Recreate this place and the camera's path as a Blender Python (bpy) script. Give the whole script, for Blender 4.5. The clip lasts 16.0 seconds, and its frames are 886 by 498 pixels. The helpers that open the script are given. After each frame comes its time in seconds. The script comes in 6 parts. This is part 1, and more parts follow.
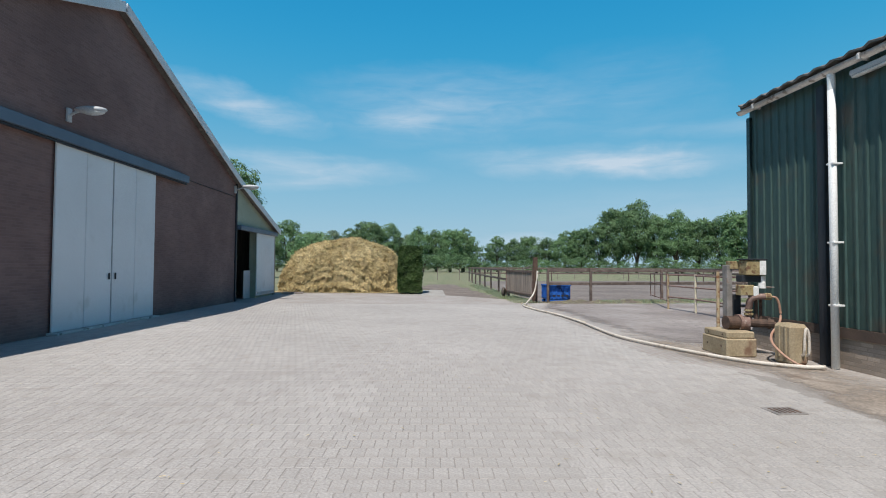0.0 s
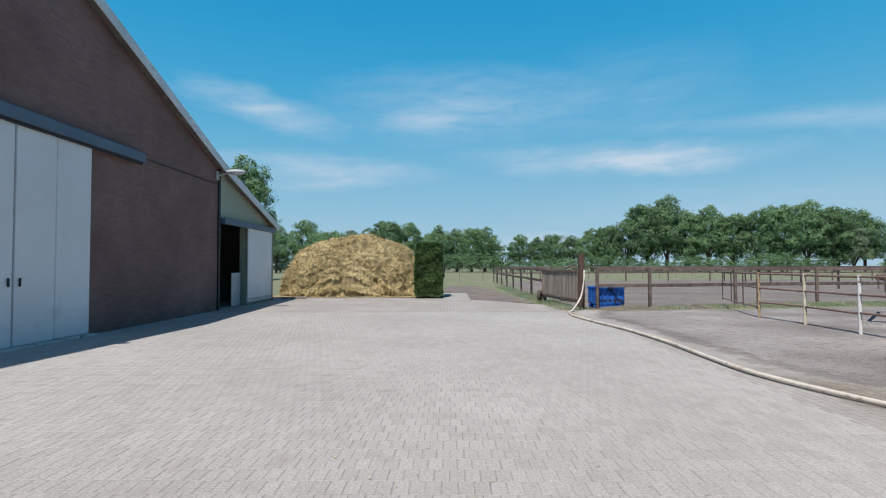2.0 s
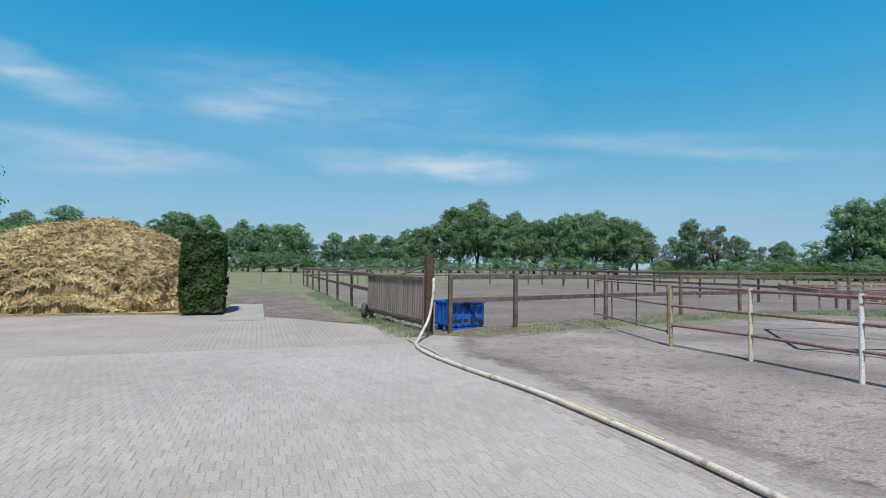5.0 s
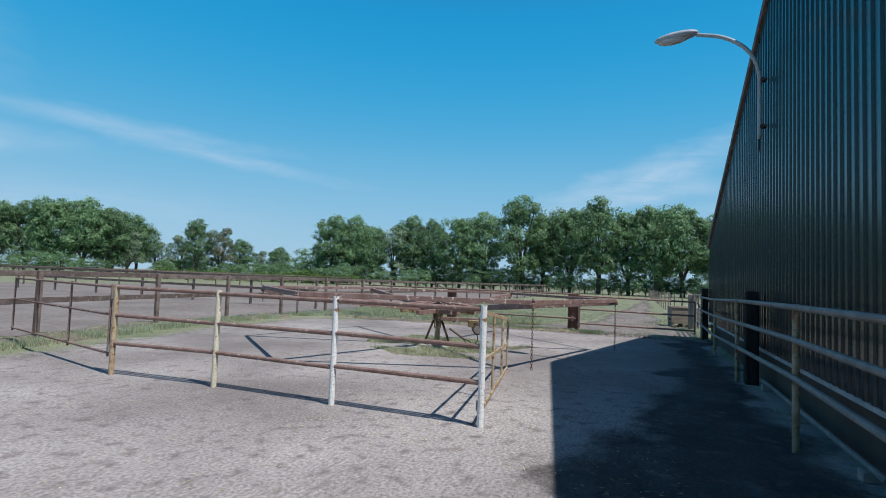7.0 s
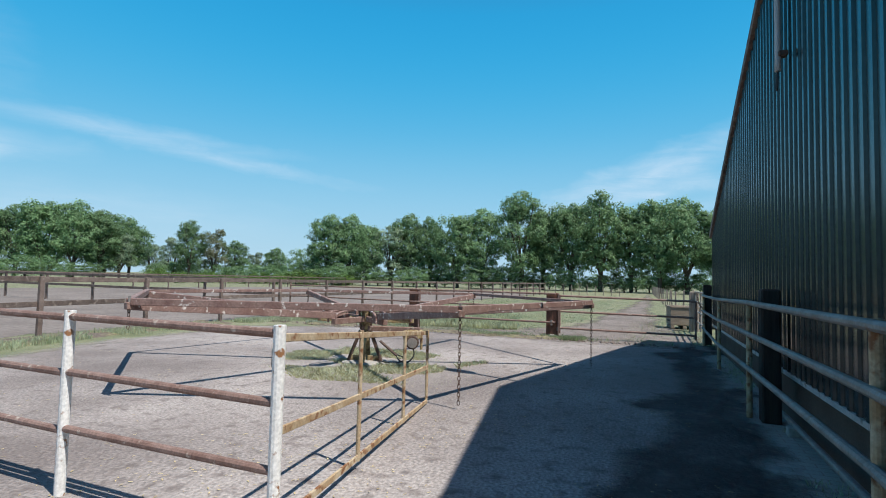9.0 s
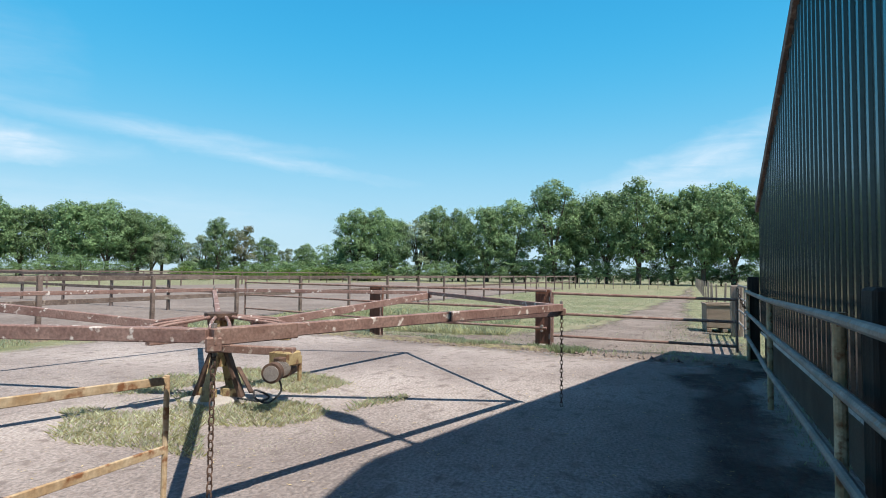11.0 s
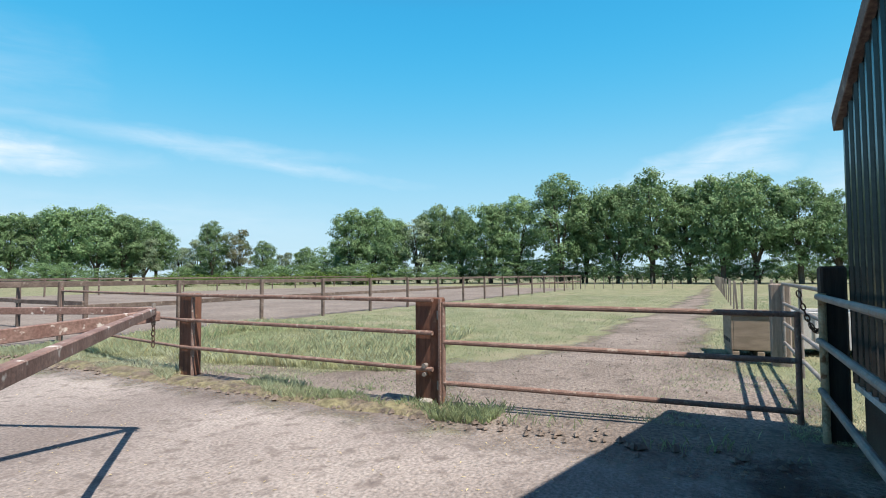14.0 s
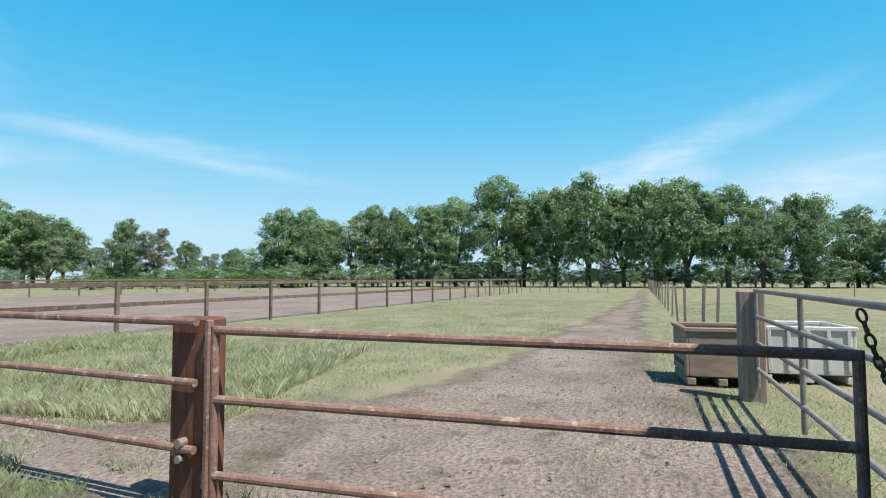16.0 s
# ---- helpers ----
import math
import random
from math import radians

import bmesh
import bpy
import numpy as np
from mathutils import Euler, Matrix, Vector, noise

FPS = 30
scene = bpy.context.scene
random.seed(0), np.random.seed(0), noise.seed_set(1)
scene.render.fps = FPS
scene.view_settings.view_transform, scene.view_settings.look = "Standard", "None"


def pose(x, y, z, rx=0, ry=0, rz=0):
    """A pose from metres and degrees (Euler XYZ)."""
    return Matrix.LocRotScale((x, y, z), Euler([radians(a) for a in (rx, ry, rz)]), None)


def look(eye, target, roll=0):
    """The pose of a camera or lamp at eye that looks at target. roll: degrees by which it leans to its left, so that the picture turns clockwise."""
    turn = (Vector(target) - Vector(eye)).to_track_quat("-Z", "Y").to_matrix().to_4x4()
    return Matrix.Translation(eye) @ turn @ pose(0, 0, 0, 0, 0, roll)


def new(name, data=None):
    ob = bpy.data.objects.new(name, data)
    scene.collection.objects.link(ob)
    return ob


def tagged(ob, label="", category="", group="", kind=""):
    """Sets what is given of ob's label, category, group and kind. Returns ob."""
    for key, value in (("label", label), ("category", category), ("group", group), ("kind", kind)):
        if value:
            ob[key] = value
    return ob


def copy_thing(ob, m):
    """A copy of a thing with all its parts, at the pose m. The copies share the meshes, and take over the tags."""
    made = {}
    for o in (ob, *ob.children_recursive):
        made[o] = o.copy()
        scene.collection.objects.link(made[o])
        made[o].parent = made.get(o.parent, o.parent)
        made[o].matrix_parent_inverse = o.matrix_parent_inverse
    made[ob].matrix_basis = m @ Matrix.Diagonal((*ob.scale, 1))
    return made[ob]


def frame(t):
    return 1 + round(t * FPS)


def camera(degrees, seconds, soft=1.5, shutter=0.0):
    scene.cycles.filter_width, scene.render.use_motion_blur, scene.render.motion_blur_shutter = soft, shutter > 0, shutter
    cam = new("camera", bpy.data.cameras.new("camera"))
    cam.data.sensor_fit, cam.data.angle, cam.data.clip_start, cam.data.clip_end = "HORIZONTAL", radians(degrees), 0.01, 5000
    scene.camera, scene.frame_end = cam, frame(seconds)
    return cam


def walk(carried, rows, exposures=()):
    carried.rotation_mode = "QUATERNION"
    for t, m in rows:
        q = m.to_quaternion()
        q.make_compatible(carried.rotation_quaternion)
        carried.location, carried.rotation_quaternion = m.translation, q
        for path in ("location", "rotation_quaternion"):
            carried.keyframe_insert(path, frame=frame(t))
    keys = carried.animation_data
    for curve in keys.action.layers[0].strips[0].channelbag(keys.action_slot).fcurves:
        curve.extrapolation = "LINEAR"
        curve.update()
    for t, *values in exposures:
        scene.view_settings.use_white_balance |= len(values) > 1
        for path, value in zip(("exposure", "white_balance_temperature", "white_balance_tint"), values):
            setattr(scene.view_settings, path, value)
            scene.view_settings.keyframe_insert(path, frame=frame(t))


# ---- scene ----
cam = camera(79.0, 16.0, soft=1.0)
PATH = [
    (0, (0.618, -0.267, 1.505), (0.665, 1.731, 1.568), 0.4),
    (0.5, (0.68, 0.721, 1.515), (0.722, 2.72, 1.579), 0.2),
    (1, (0.603, 1.759, 1.532), (0.63, 3.758, 1.595), 0.1),
    (1.5, (0.611, 2.777, 1.497), (0.588, 4.775, 1.559), -0.0),
    (2, (0.554, 3.734, 1.482), (0.525, 5.733, 1.545), -0.1),
    (2.5, (0.46, 4.736, 1.478), (0.434, 6.735, 1.542), -0.1),
    (3, (0.396, 5.711, 1.473), (0.401, 7.71, 1.537), -0.1),
    (3.2, (0.405, 6.148, 1.452), (0.417, 8.147, 1.515), -0.0),
    (5.3, (1.449, 10.668, 1.611), (2.298, 12.478, 1.679), 1.0),
    (5.5, (1.61, 10.999, 1.613), (2.611, 12.729, 1.684), 1.3),
    (6, (2.162, 11.53, 1.589), (3.605, 12.913, 1.676), 1.9),
    (6.5, (2.932, 11.804, 1.561), (4.679, 12.772, 1.668), 2.1),
    (7, (3.824, 11.849, 1.529), (5.674, 12.6, 1.644), 2.2),
    (7.5, (4.651, 11.798, 1.485), (6.529, 12.476, 1.602), 2.0),
    (8, (5.353, 11.713, 1.463), (7.232, 12.387, 1.582), 2.0),
    (8.5, (6.054, 11.66, 1.521), (7.911, 12.393, 1.636), 1.7),
    (9, (6.815, 11.549, 1.564), (8.659, 12.316, 1.676), 1.4),
    (9.2, (7.166, 11.51, 1.561), (9.007, 12.285, 1.665), 1.8),
    (11.3, (11.33, 11.219, 1.603), (13.103, 12.139, 1.697), 0.3),
    (11.5, (11.726, 11.237, 1.613), (13.491, 12.172, 1.712), 0.1),
    (12, (12.681, 11.269, 1.604), (14.433, 12.228, 1.703), -0.0),
    (12.5, (13.672, 11.254, 1.524), (15.418, 12.224, 1.624), -0.0),
    (13, (14.687, 11.201, 1.536), (16.434, 12.171, 1.635), -0.3),
    (13.5, (15.694, 11.255, 1.515), (17.443, 12.22, 1.612), -0.2),
    (14, (16.638, 11.34, 1.519), (18.397, 12.287, 1.615), -0.3),
    (14.5, (17.567, 11.456, 1.503), (19.35, 12.358, 1.598), -0.3),
    (15, (18.421, 11.546, 1.527), (20.248, 12.353, 1.623), -0.1),
    (15.5, (19.066, 11.67, 1.542), (20.913, 12.432, 1.643), -0.0),
    (16, (19.528, 11.68, 1.505), (21.378, 12.434, 1.612), -0.1),
]
walk(cam, [(t, look(eye, target, roll)) for t, eye, target, roll in PATH],
     exposures=((0, 0.05, 6350, 10), (3, 0.05, 6200, 10), (5.5, 0.0, 6050, 10), (7, 0.08, 6000, 10), (8, 0.2, 6250, 10), (9, 0.33, 6300, 10),
                (11.5, 0.60, 6850, 13), (12.5, 0.63, 6900, 13), (16, 0.60, 6750, 12)))

from mathutils.geometry import delaunay_2d_cdt, intersect_point_line

# ---- world, sun and exposure ----
SUN_DIR = Vector((-0.175, -0.515, 1.0)).normalized()
elev = math.asin(SUN_DIR.z)
azim = math.atan2(SUN_DIR.x, SUN_DIR.y)
world = bpy.data.worlds.new("sky")
scene.world = world
world.use_nodes = True
wn, wl = world.node_tree.nodes, world.node_tree.links
wn.clear()
w_out = wn.new("ShaderNodeOutputWorld")
w_bg = wn.new("ShaderNodeBackground")
w_bg.inputs["Strength"].default_value = 0.093
sky = wn.new("ShaderNodeTexSky")
sky.sky_type = "NISHITA"
sky.sun_disc = False
sky.sun_elevation = elev
sky.sun_rotation = azim
sky.air_density, sky.dust_density, sky.ozone_density = 1.0, 0.4, 1.5
w_tc = wn.new("ShaderNodeTexCoord")
w_sep = wn.new("ShaderNodeSeparateXYZ")
wl.new(w_tc.outputs["Generated"], w_sep.inputs["Vector"])


def w_math(op, a, b=None, clamp=False):
    """A math node of the sky; a and b are sockets or numbers."""
    nd = wn.new("ShaderNodeMath")
    nd.operation, nd.use_clamp = op, clamp
    for k, v in enumerate((a, b)):
        if isinstance(v, (int, float)):
            nd.inputs[k].default_value = v
        elif v is not None:
            wl.new(v, nd.inputs[k])
    return nd.outputs["Value"]


# clear sky: pale above the horizon, cyan blue higher up, the physical sky overhead
w_low = wn.new("ShaderNodeValToRGB")
w_low.color_ramp.interpolation = "B_SPLINE"
for pos, c in ((0.0, (0.40, 0.56, 0.66)), (0.10, (0.31, 0.53, 0.66)), (0.26, (0.066, 0.39, 0.63)), (0.44, (0.014, 0.30, 0.59)), (0.62, (0.022, 0.21, 0.46))):
    w_low.color_ramp.elements.new(pos).color = (*c, 1)
w_low.color_ramp.elements.remove(w_low.color_ramp.elements[0])
w_low.color_ramp.elements.remove(w_low.color_ramp.elements[-1])
wl.new(w_sep.outputs["Z"], w_low.inputs["Fac"])
w_scale = wn.new("ShaderNodeVectorMath")
w_scale.operation = "SCALE"
w_scale.inputs["Scale"].default_value = 1 / 0.093
wl.new(w_low.outputs["Color"], w_scale.inputs[0])
w_tint = wn.new("ShaderNodeMixRGB")
w_tint.blend_type = "MULTIPLY"
w_tint.inputs["Fac"].default_value = 1.0
w_tint.inputs["Color2"].default_value = (0.60, 0.66, 0.78, 1)
wl.new(sky.outputs["Color"], w_tint.inputs["Color1"])
w_up = wn.new("ShaderNodeMapRange")
w_up.inputs["From Min"].default_value, w_up.inputs["From Max"].default_value = 0.45, 0.75
w_up.inputs["To Min"].default_value, w_up.inputs["To Max"].default_value = 0.94, 0.0
wl.new(w_sep.outputs["Z"], w_up.inputs["Value"])
w_clear = wn.new("ShaderNodeMixRGB")
wl.new(w_up.outputs["Result"], w_clear.inputs["Fac"])
wl.new(w_tint.outputs["Color"], w_clear.inputs["Color1"])
wl.new(w_scale.outputs["Vector"], w_clear.inputs["Color2"])

# cirrus in bearing and height, in degrees
w_az = w_math("MULTIPLY", w_math("ARCTAN2", w_sep.outputs["X"], w_sep.outputs["Y"]), 57.2958)
w_el = w_math("MULTIPLY", w_math("ARCSINE", w_sep.outputs["Z"]), 57.2958)
w_pos = wn.new("ShaderNodeCombineXYZ")
wl.new(w_az, w_pos.inputs["X"])
wl.new(w_el, w_pos.inputs["Y"])


def w_noise(scale, sx, sy, detail, rough, twist=0.0):
    mp, no = wn.new("ShaderNodeMapping"), wn.new("ShaderNodeTexNoise")
    mp.inputs["Scale"].default_value = (sx, sy, 1)
    mp.inputs["Rotation"].default_value = (0, 0, radians(twist))
    wl.new(w_pos.outputs["Vector"], mp.inputs["Vector"])
    no.inputs["Scale"].default_value, no.inputs["Detail"].default_value, no.inputs["Roughness"].default_value = scale, detail, rough
    no.inputs["Distortion"].default_value = 0.5
    wl.new(mp.outputs["Vector"], no.inputs["Vector"])
    return no


w_bend = wn.new("ShaderNodeVectorMath")
w_bend.operation = "MULTIPLY_ADD"
wl.new(w_noise(0.16, 1, 2, 5, 0.6).outputs["Color"], w_bend.inputs[0])
w_bend.inputs[1].default_value = (8.0, 2.0, 0)
w_off = wn.new("ShaderNodeVectorMath")
w_off.operation = "SUBTRACT"
w_off.inputs[1].default_value = (4.0, 1.0, 0)
wl.new(w_pos.outputs["Vector"], w_off.inputs[0])
wl.new(w_off.outputs["Vector"], w_bend.inputs[2])
w_sum = 0.0
for az, el, wide, high, tilt, amount in ((-19.5, 15.6, 8, 2.2, -12, 0.85), (-13, 10.2, 12, 1.9, -2, 0.75), (-14, 8.6, 8, 1.2, 2, 0.4), (1, 16.6, 14, 5.0, 0, 0.5), (-3, 15.0, 5, 1.6, 0, 0.45),
                                         (17, 10.8, 15, 2.2, -2, 0.75), (20, 10.4, 8, 1.7, -4, 0.7), (19, 17, 10, 6, 0, 0.22), (36, 12.8, 16, 1.2, -3, 0.40), (45, 11.0, 14, 1.0, -6, 0.45), (88, 10.6, 17, 2.7, 20, 0.65),
                                         (90, 9.0, 6, 1.2, 12, 0.6), (103, 8.0, 10, 3.5, 6, 0.7), (9.5, 2.6, 5, 1.1, 0, 0.8), (21, 4.6, 2.2, 0.9, 0, 0.8), (30, 5.5, 22, 3.2, 0, 0.28), (-60, 14, 24, 4, 8, 0.6), (150, 15, 26, 4, -6, 0.6)):
    mp, gr = wn.new("ShaderNodeMapping"), wn.new("ShaderNodeTexGradient")
    mp.vector_type = "TEXTURE"
    mp.inputs["Location"].default_value = (az, el, 0)
    mp.inputs["Rotation"].default_value = (0, 0, radians(tilt))
    mp.inputs["Scale"].default_value = (wide * 1.2, high * 0.95, 1)
    gr.gradient_type = "SPHERICAL"
    wl.new(w_bend.outputs["Vector"], mp.inputs["Vector"])
    wl.new(mp.outputs["Vector"], gr.inputs["Vector"])
    w_sum = w_math("ADD", w_math("MULTIPLY", gr.outputs["Fac"], amount), w_sum)
w_wisp = w_noise(0.5, 0.30, 1.6, 9, 0.6, 6)
w_fac = w_math("MULTIPLY", w_sum, w_math("MULTIPLY", w_math("SUBTRACT", w_wisp.outputs["Fac"], 0.14), 2.1), True)
w_mix = wn.new("ShaderNodeMixRGB")
w_mix.inputs["Color2"].default_value = (6.3, 7.2, 8.1, 1)
wl.new(w_math("MULTIPLY", w_fac, 0.85), w_mix.inputs["Fac"])
wl.new(w_clear.outputs["Color"], w_mix.inputs["Color1"])
wl.new(w_mix.outputs["Color"], w_bg.inputs["Color"])
wl.new(w_bg.outputs["Background"], w_out.inputs["Surface"])

sun_data = bpy.data.lights.new("sun", "SUN")
sun_data.energy = 4.7
sun_data.angle = radians(0.53)
sun_data.color = (1.0, 0.94, 0.86)
sun = new("sun", sun_data)
sun.matrix_world = look(SUN_DIR * 60, (0, 0, 0))


# ---- materials ----
def mat(name, c1, c2=None, scale=3.0, rough=0.8, metal=0.0, fine=60.0, bump=0.2, spot=None, spot_scale=8.0,
        spot_at=(0.58, 0.66), vary=0.0, grain=None, dist=0.01, island=0.0, speck=0.18):
    """Mottled material: two colours by large noise, a fine grain, optional spots, and a value shift per object."""
    m = bpy.data.materials.new(name)
    m.use_nodes = True
    n, l = m.node_tree.nodes, m.node_tree.links
    bsdf = n["Principled BSDF"]
    bsdf.inputs["Roughness"].default_value = rough
    bsdf.inputs["Metallic"].default_value = metal
    bsdf.inputs["Specular IOR Level"].default_value = 0.35
    tc = n.new("ShaderNodeTexCoord")
    mp = n.new("ShaderNodeMapping")
    mp.inputs["Scale"].default_value = grain or (1, 1, 1)
    l.new(tc.outputs["Object"], mp.inputs["Vector"])
    a = n.new("ShaderNodeTexNoise")
    a.inputs["Scale"].default_value, a.inputs["Detail"].default_value = scale, 6
    b = n.new("ShaderNodeTexNoise")
    b.inputs["Scale"].default_value, b.inputs["Detail"].default_value = fine, 4
    for t in (a, b):
        l.new(mp.outputs["Vector"], t.inputs["Vector"])
    ramp = n.new("ShaderNodeValToRGB")
    ramp.color_ramp.elements[0].position, ramp.color_ramp.elements[1].position = 0.35, 0.65
    ramp.color_ramp.elements[0].color = (*c1, 1)
    ramp.color_ramp.elements[1].color = (*(c2 or c1), 1)
    l.new(a.outputs["Fac"], ramp.inputs["Fac"])
    hs = n.new("ShaderNodeHueSaturation")
    mr = n.new("ShaderNodeMapRange")
    mr.inputs["From Min"].default_value, mr.inputs["From Max"].default_value = 0.3, 0.7
    mr.inputs["To Min"].default_value, mr.inputs["To Max"].default_value = 1 - speck, 1 + speck
    l.new(b.outputs["Fac"], mr.inputs["Value"])
    l.new(ramp.outputs["Color"], hs.inputs["Color"])
    value = mr.outputs["Result"]
    if vary:
        oi = n.new("ShaderNodeObjectInfo")
        vr = n.new("ShaderNodeMapRange")
        vr.inputs["To Min"].default_value, vr.inputs["To Max"].default_value = 1 - vary, 1 + vary
        l.new(oi.outputs["Random"], vr.inputs["Value"])
        mu = n.new("ShaderNodeMath")
        mu.operation = "MULTIPLY"
        l.new(vr.outputs["Result"], mu.inputs[0])
        l.new(value, mu.inputs[1])
        value = mu.outputs["Value"]
    if island:
        ge = n.new("ShaderNodeNewGeometry")
        ir = n.new("ShaderNodeMapRange")
        ir.inputs["To Min"].default_value, ir.inputs["To Max"].default_value = 1 - island, 1 + island
        l.new(ge.outputs["Random Per Island"], ir.inputs["Value"])
        im = n.new("ShaderNodeMath")
        im.operation = "MULTIPLY"
        l.new(ir.outputs["Result"], im.inputs[0])
        l.new(value, im.inputs[1])
        value = im.outputs["Value"]
    l.new(value, hs.inputs["Value"])
    colour = hs.outputs["Color"]
    if spot:
        s = n.new("ShaderNodeTexNoise")
        s.inputs["Scale"].default_value, s.inputs["Detail"].default_value = spot_scale, 5
        l.new(tc.outputs["Object"], s.inputs["Vector"])
        sr = n.new("ShaderNodeValToRGB")
        sr.color_ramp.elements[0].position, sr.color_ramp.elements[1].position = spot_at
        l.new(s.outputs["Fac"], sr.inputs["Fac"])
        mx = n.new("ShaderNodeMixRGB")
        mx.inputs["Color2"].default_value = (*spot, 1)
        l.new(sr.outputs["Color"], mx.inputs["Fac"])
        l.new(colour, mx.inputs["Color1"])
        colour = mx.outputs["Color"]
    l.new(colour, bsdf.inputs["Base Color"])
    if bump:
        bp = n.new("ShaderNodeBump")
        bp.inputs["Strength"].default_value, bp.inputs["Distance"].default_value = bump, dist
        l.new(b.outputs["Fac"], bp.inputs["Height"])
        l.new(bp.outputs["Normal"], bsdf.inputs["Normal"])
    return m


def brick_mat(name, c1, c2, mortar, bw, bh, swap="xz", rough=0.9, joint=0.012, contrast=0.2):
    """Bricks by the Brick Texture in the plane of two axes, with recessed joints and two scales of variation."""
    m = mat(name, c1, c2, 0.6, rough, bump=0)
    n, l = m.node_tree.nodes, m.node_tree.links
    bsdf = n["Principled BSDF"]
    tc = n.new("ShaderNodeTexCoord")
    sep, com = n.new("ShaderNodeSeparateXYZ"), n.new("ShaderNodeCombineXYZ")
    l.new(tc.outputs["Object"], sep.inputs["Vector"])
    l.new(sep.outputs[swap[0].upper()], com.inputs["X"])
    l.new(sep.outputs[swap[1].upper()], com.inputs["Y"])
    br = n.new("ShaderNodeTexBrick")
    br.inputs["Scale"].default_value = 1.0
    br.inputs["Brick Width"].default_value, br.inputs["Row Height"].default_value = bw, bh
    br.inputs["Mortar Size"].default_value = joint / 2
    br.inputs["Color1"].default_value, br.inputs["Color2"].default_value = (*[1 - contrast] * 3, 1), (*[1 + contrast] * 3, 1)
    br.inputs["Mortar"].default_value = (*mortar, 1)
    l.new(com.outputs["Vector"], br.inputs["Vector"])
    old = bsdf.inputs["Base Color"].links[0].from_socket
    mx = n.new("ShaderNodeMixRGB")
    mx.blend_type = "MULTIPLY"
    mx.inputs["Fac"].default_value = 1.0
    l.new(old, mx.inputs["Color1"])
    l.new(br.outputs["Color"], mx.inputs["Color2"])
    l.new(mx.outputs["Color"], bsdf.inputs["Base Color"])
    bp = n.new("ShaderNodeBump")
    bp.invert = True
    bp.inputs["Strength"].default_value, bp.inputs["Distance"].default_value = 0.5, 0.006
    l.new(br.outputs["Fac"], bp.inputs["Height"])
    l.new(bp.outputs["Normal"], bsdf.inputs["Normal"])
    return m


M_GRASS = mat("pasture grass", (0.145, 0.166, 0.086), (0.235, 0.238, 0.150), 0.9, 0.95, fine=38, bump=0.8, spot=(0.26, 0.232, 0.165), spot_scale=0.5, spot_at=(0.52, 0.72), dist=0.03, speck=0.5)
M_SAND = mat("arena sand", (0.165, 0.140, 0.124), (0.235, 0.203, 0.182), 0.35, 0.95, fine=7, bump=0.9, dist=0.06, spot=(0.14, 0.118, 0.105), spot_scale=3.5, spot_at=(0.54, 0.70), speck=0.25)
M_DIRT = mat("trodden earth", (0.165, 0.134, 0.114), (0.245, 0.206, 0.178), 0.9, 0.95, fine=12, bump=1.0, spot=(0.10, 0.082, 0.070), spot_scale=3.2, spot_at=(0.54, 0.68), dist=0.06, speck=0.4)
M_PAD = mat("dirty stained paving", (0.200, 0.172, 0.160), (0.375, 0.338, 0.315), 0.33, 0.92, fine=30, bump=0.9, spot=(0.180, 0.153, 0.142), spot_scale=5.5, spot_at=(0.53, 0.70), dist=0.03, speck=0.36)
M_JOINT = mat("sandy joints", (0.270, 0.248, 0.226), (0.325, 0.300, 0.276), 2.0, 0.95, fine=40, bump=0.2)
M_PAVER = mat("concrete pavers", (0.350, 0.326, 0.303), (0.405, 0.380, 0.356), 0.30, 0.9, fine=48, bump=0.35, spot=(0.318, 0.290, 0.262), spot_scale=3.1, spot_at=(0.54, 0.78), vary=0.04, dist=0.004, island=0.055, speck=0.20)
M_FARPAVE = brick_mat("far paving", (0.325, 0.300, 0.274), (0.39, 0.365, 0.337), (0.78, 0.64, 0.62), 0.215, 0.109, "yx", contrast=0.06)
M_SLAB = mat("concrete slab", (0.31, 0.29, 0.265), (0.39, 0.37, 0.34), 1.2, 0.9, fine=40, bump=0.2)
M_BARNBRICK = brick_mat("barn brick", (0.160, 0.100, 0.090), (0.215, 0.138, 0.124), (1.12, 1.15, 1.18), 0.22, 0.0625, "yz", contrast=0.10)
M_PLINTH = brick_mat("plinth brick", (0.30, 0.245, 0.195), (0.38, 0.31, 0.25), (0.8, 0.8, 0.8), 0.22, 0.0625, "yz")
M_DOOR = mat("white barn door paint", (0.66, 0.67, 0.68), (0.74, 0.75, 0.76), 0.5, 0.55, fine=90, bump=0.05, spot=(0.52, 0.52, 0.5), spot_scale=1.4, spot_at=(0.62, 0.8))
M_BLUEBEAM = mat("grey blue paint", (0.085, 0.12, 0.17), (0.11, 0.15, 0.20), 1.0, 0.5, bump=0.05)
M_CREAM = mat("pale green cladding", (0.30, 0.33, 0.25), (0.37, 0.40, 0.31), 0.8, 0.7, bump=0.1)
M_BARGE = mat("pale barge metal", (0.55, 0.57, 0.58), (0.66, 0.68, 0.69), 1.2, 0.45, bump=0.05)
M_ROOF = mat("grey fibre cement", (0.13, 0.12, 0.11), (0.20, 0.185, 0.17), 0.7, 0.9, fine=25, bump=0.3, spot=(0.26, 0.24, 0.20), spot_scale=3)
# Same green paint, toned darker here to carry the gable's shade.
M_GREENSHADE = mat("green sheeting with shade in colour", (0.015, 0.028, 0.029), (0.022, 0.038, 0.038), 0.6, 0.22, fine=20, bump=0.05, spot=(0.050, 0.068, 0.062), spot_scale=5, spot_at=(0.70, 0.80))
M_GREENSHADE.node_tree.nodes["Principled BSDF"].inputs["Specular IOR Level"].default_value = 0.48
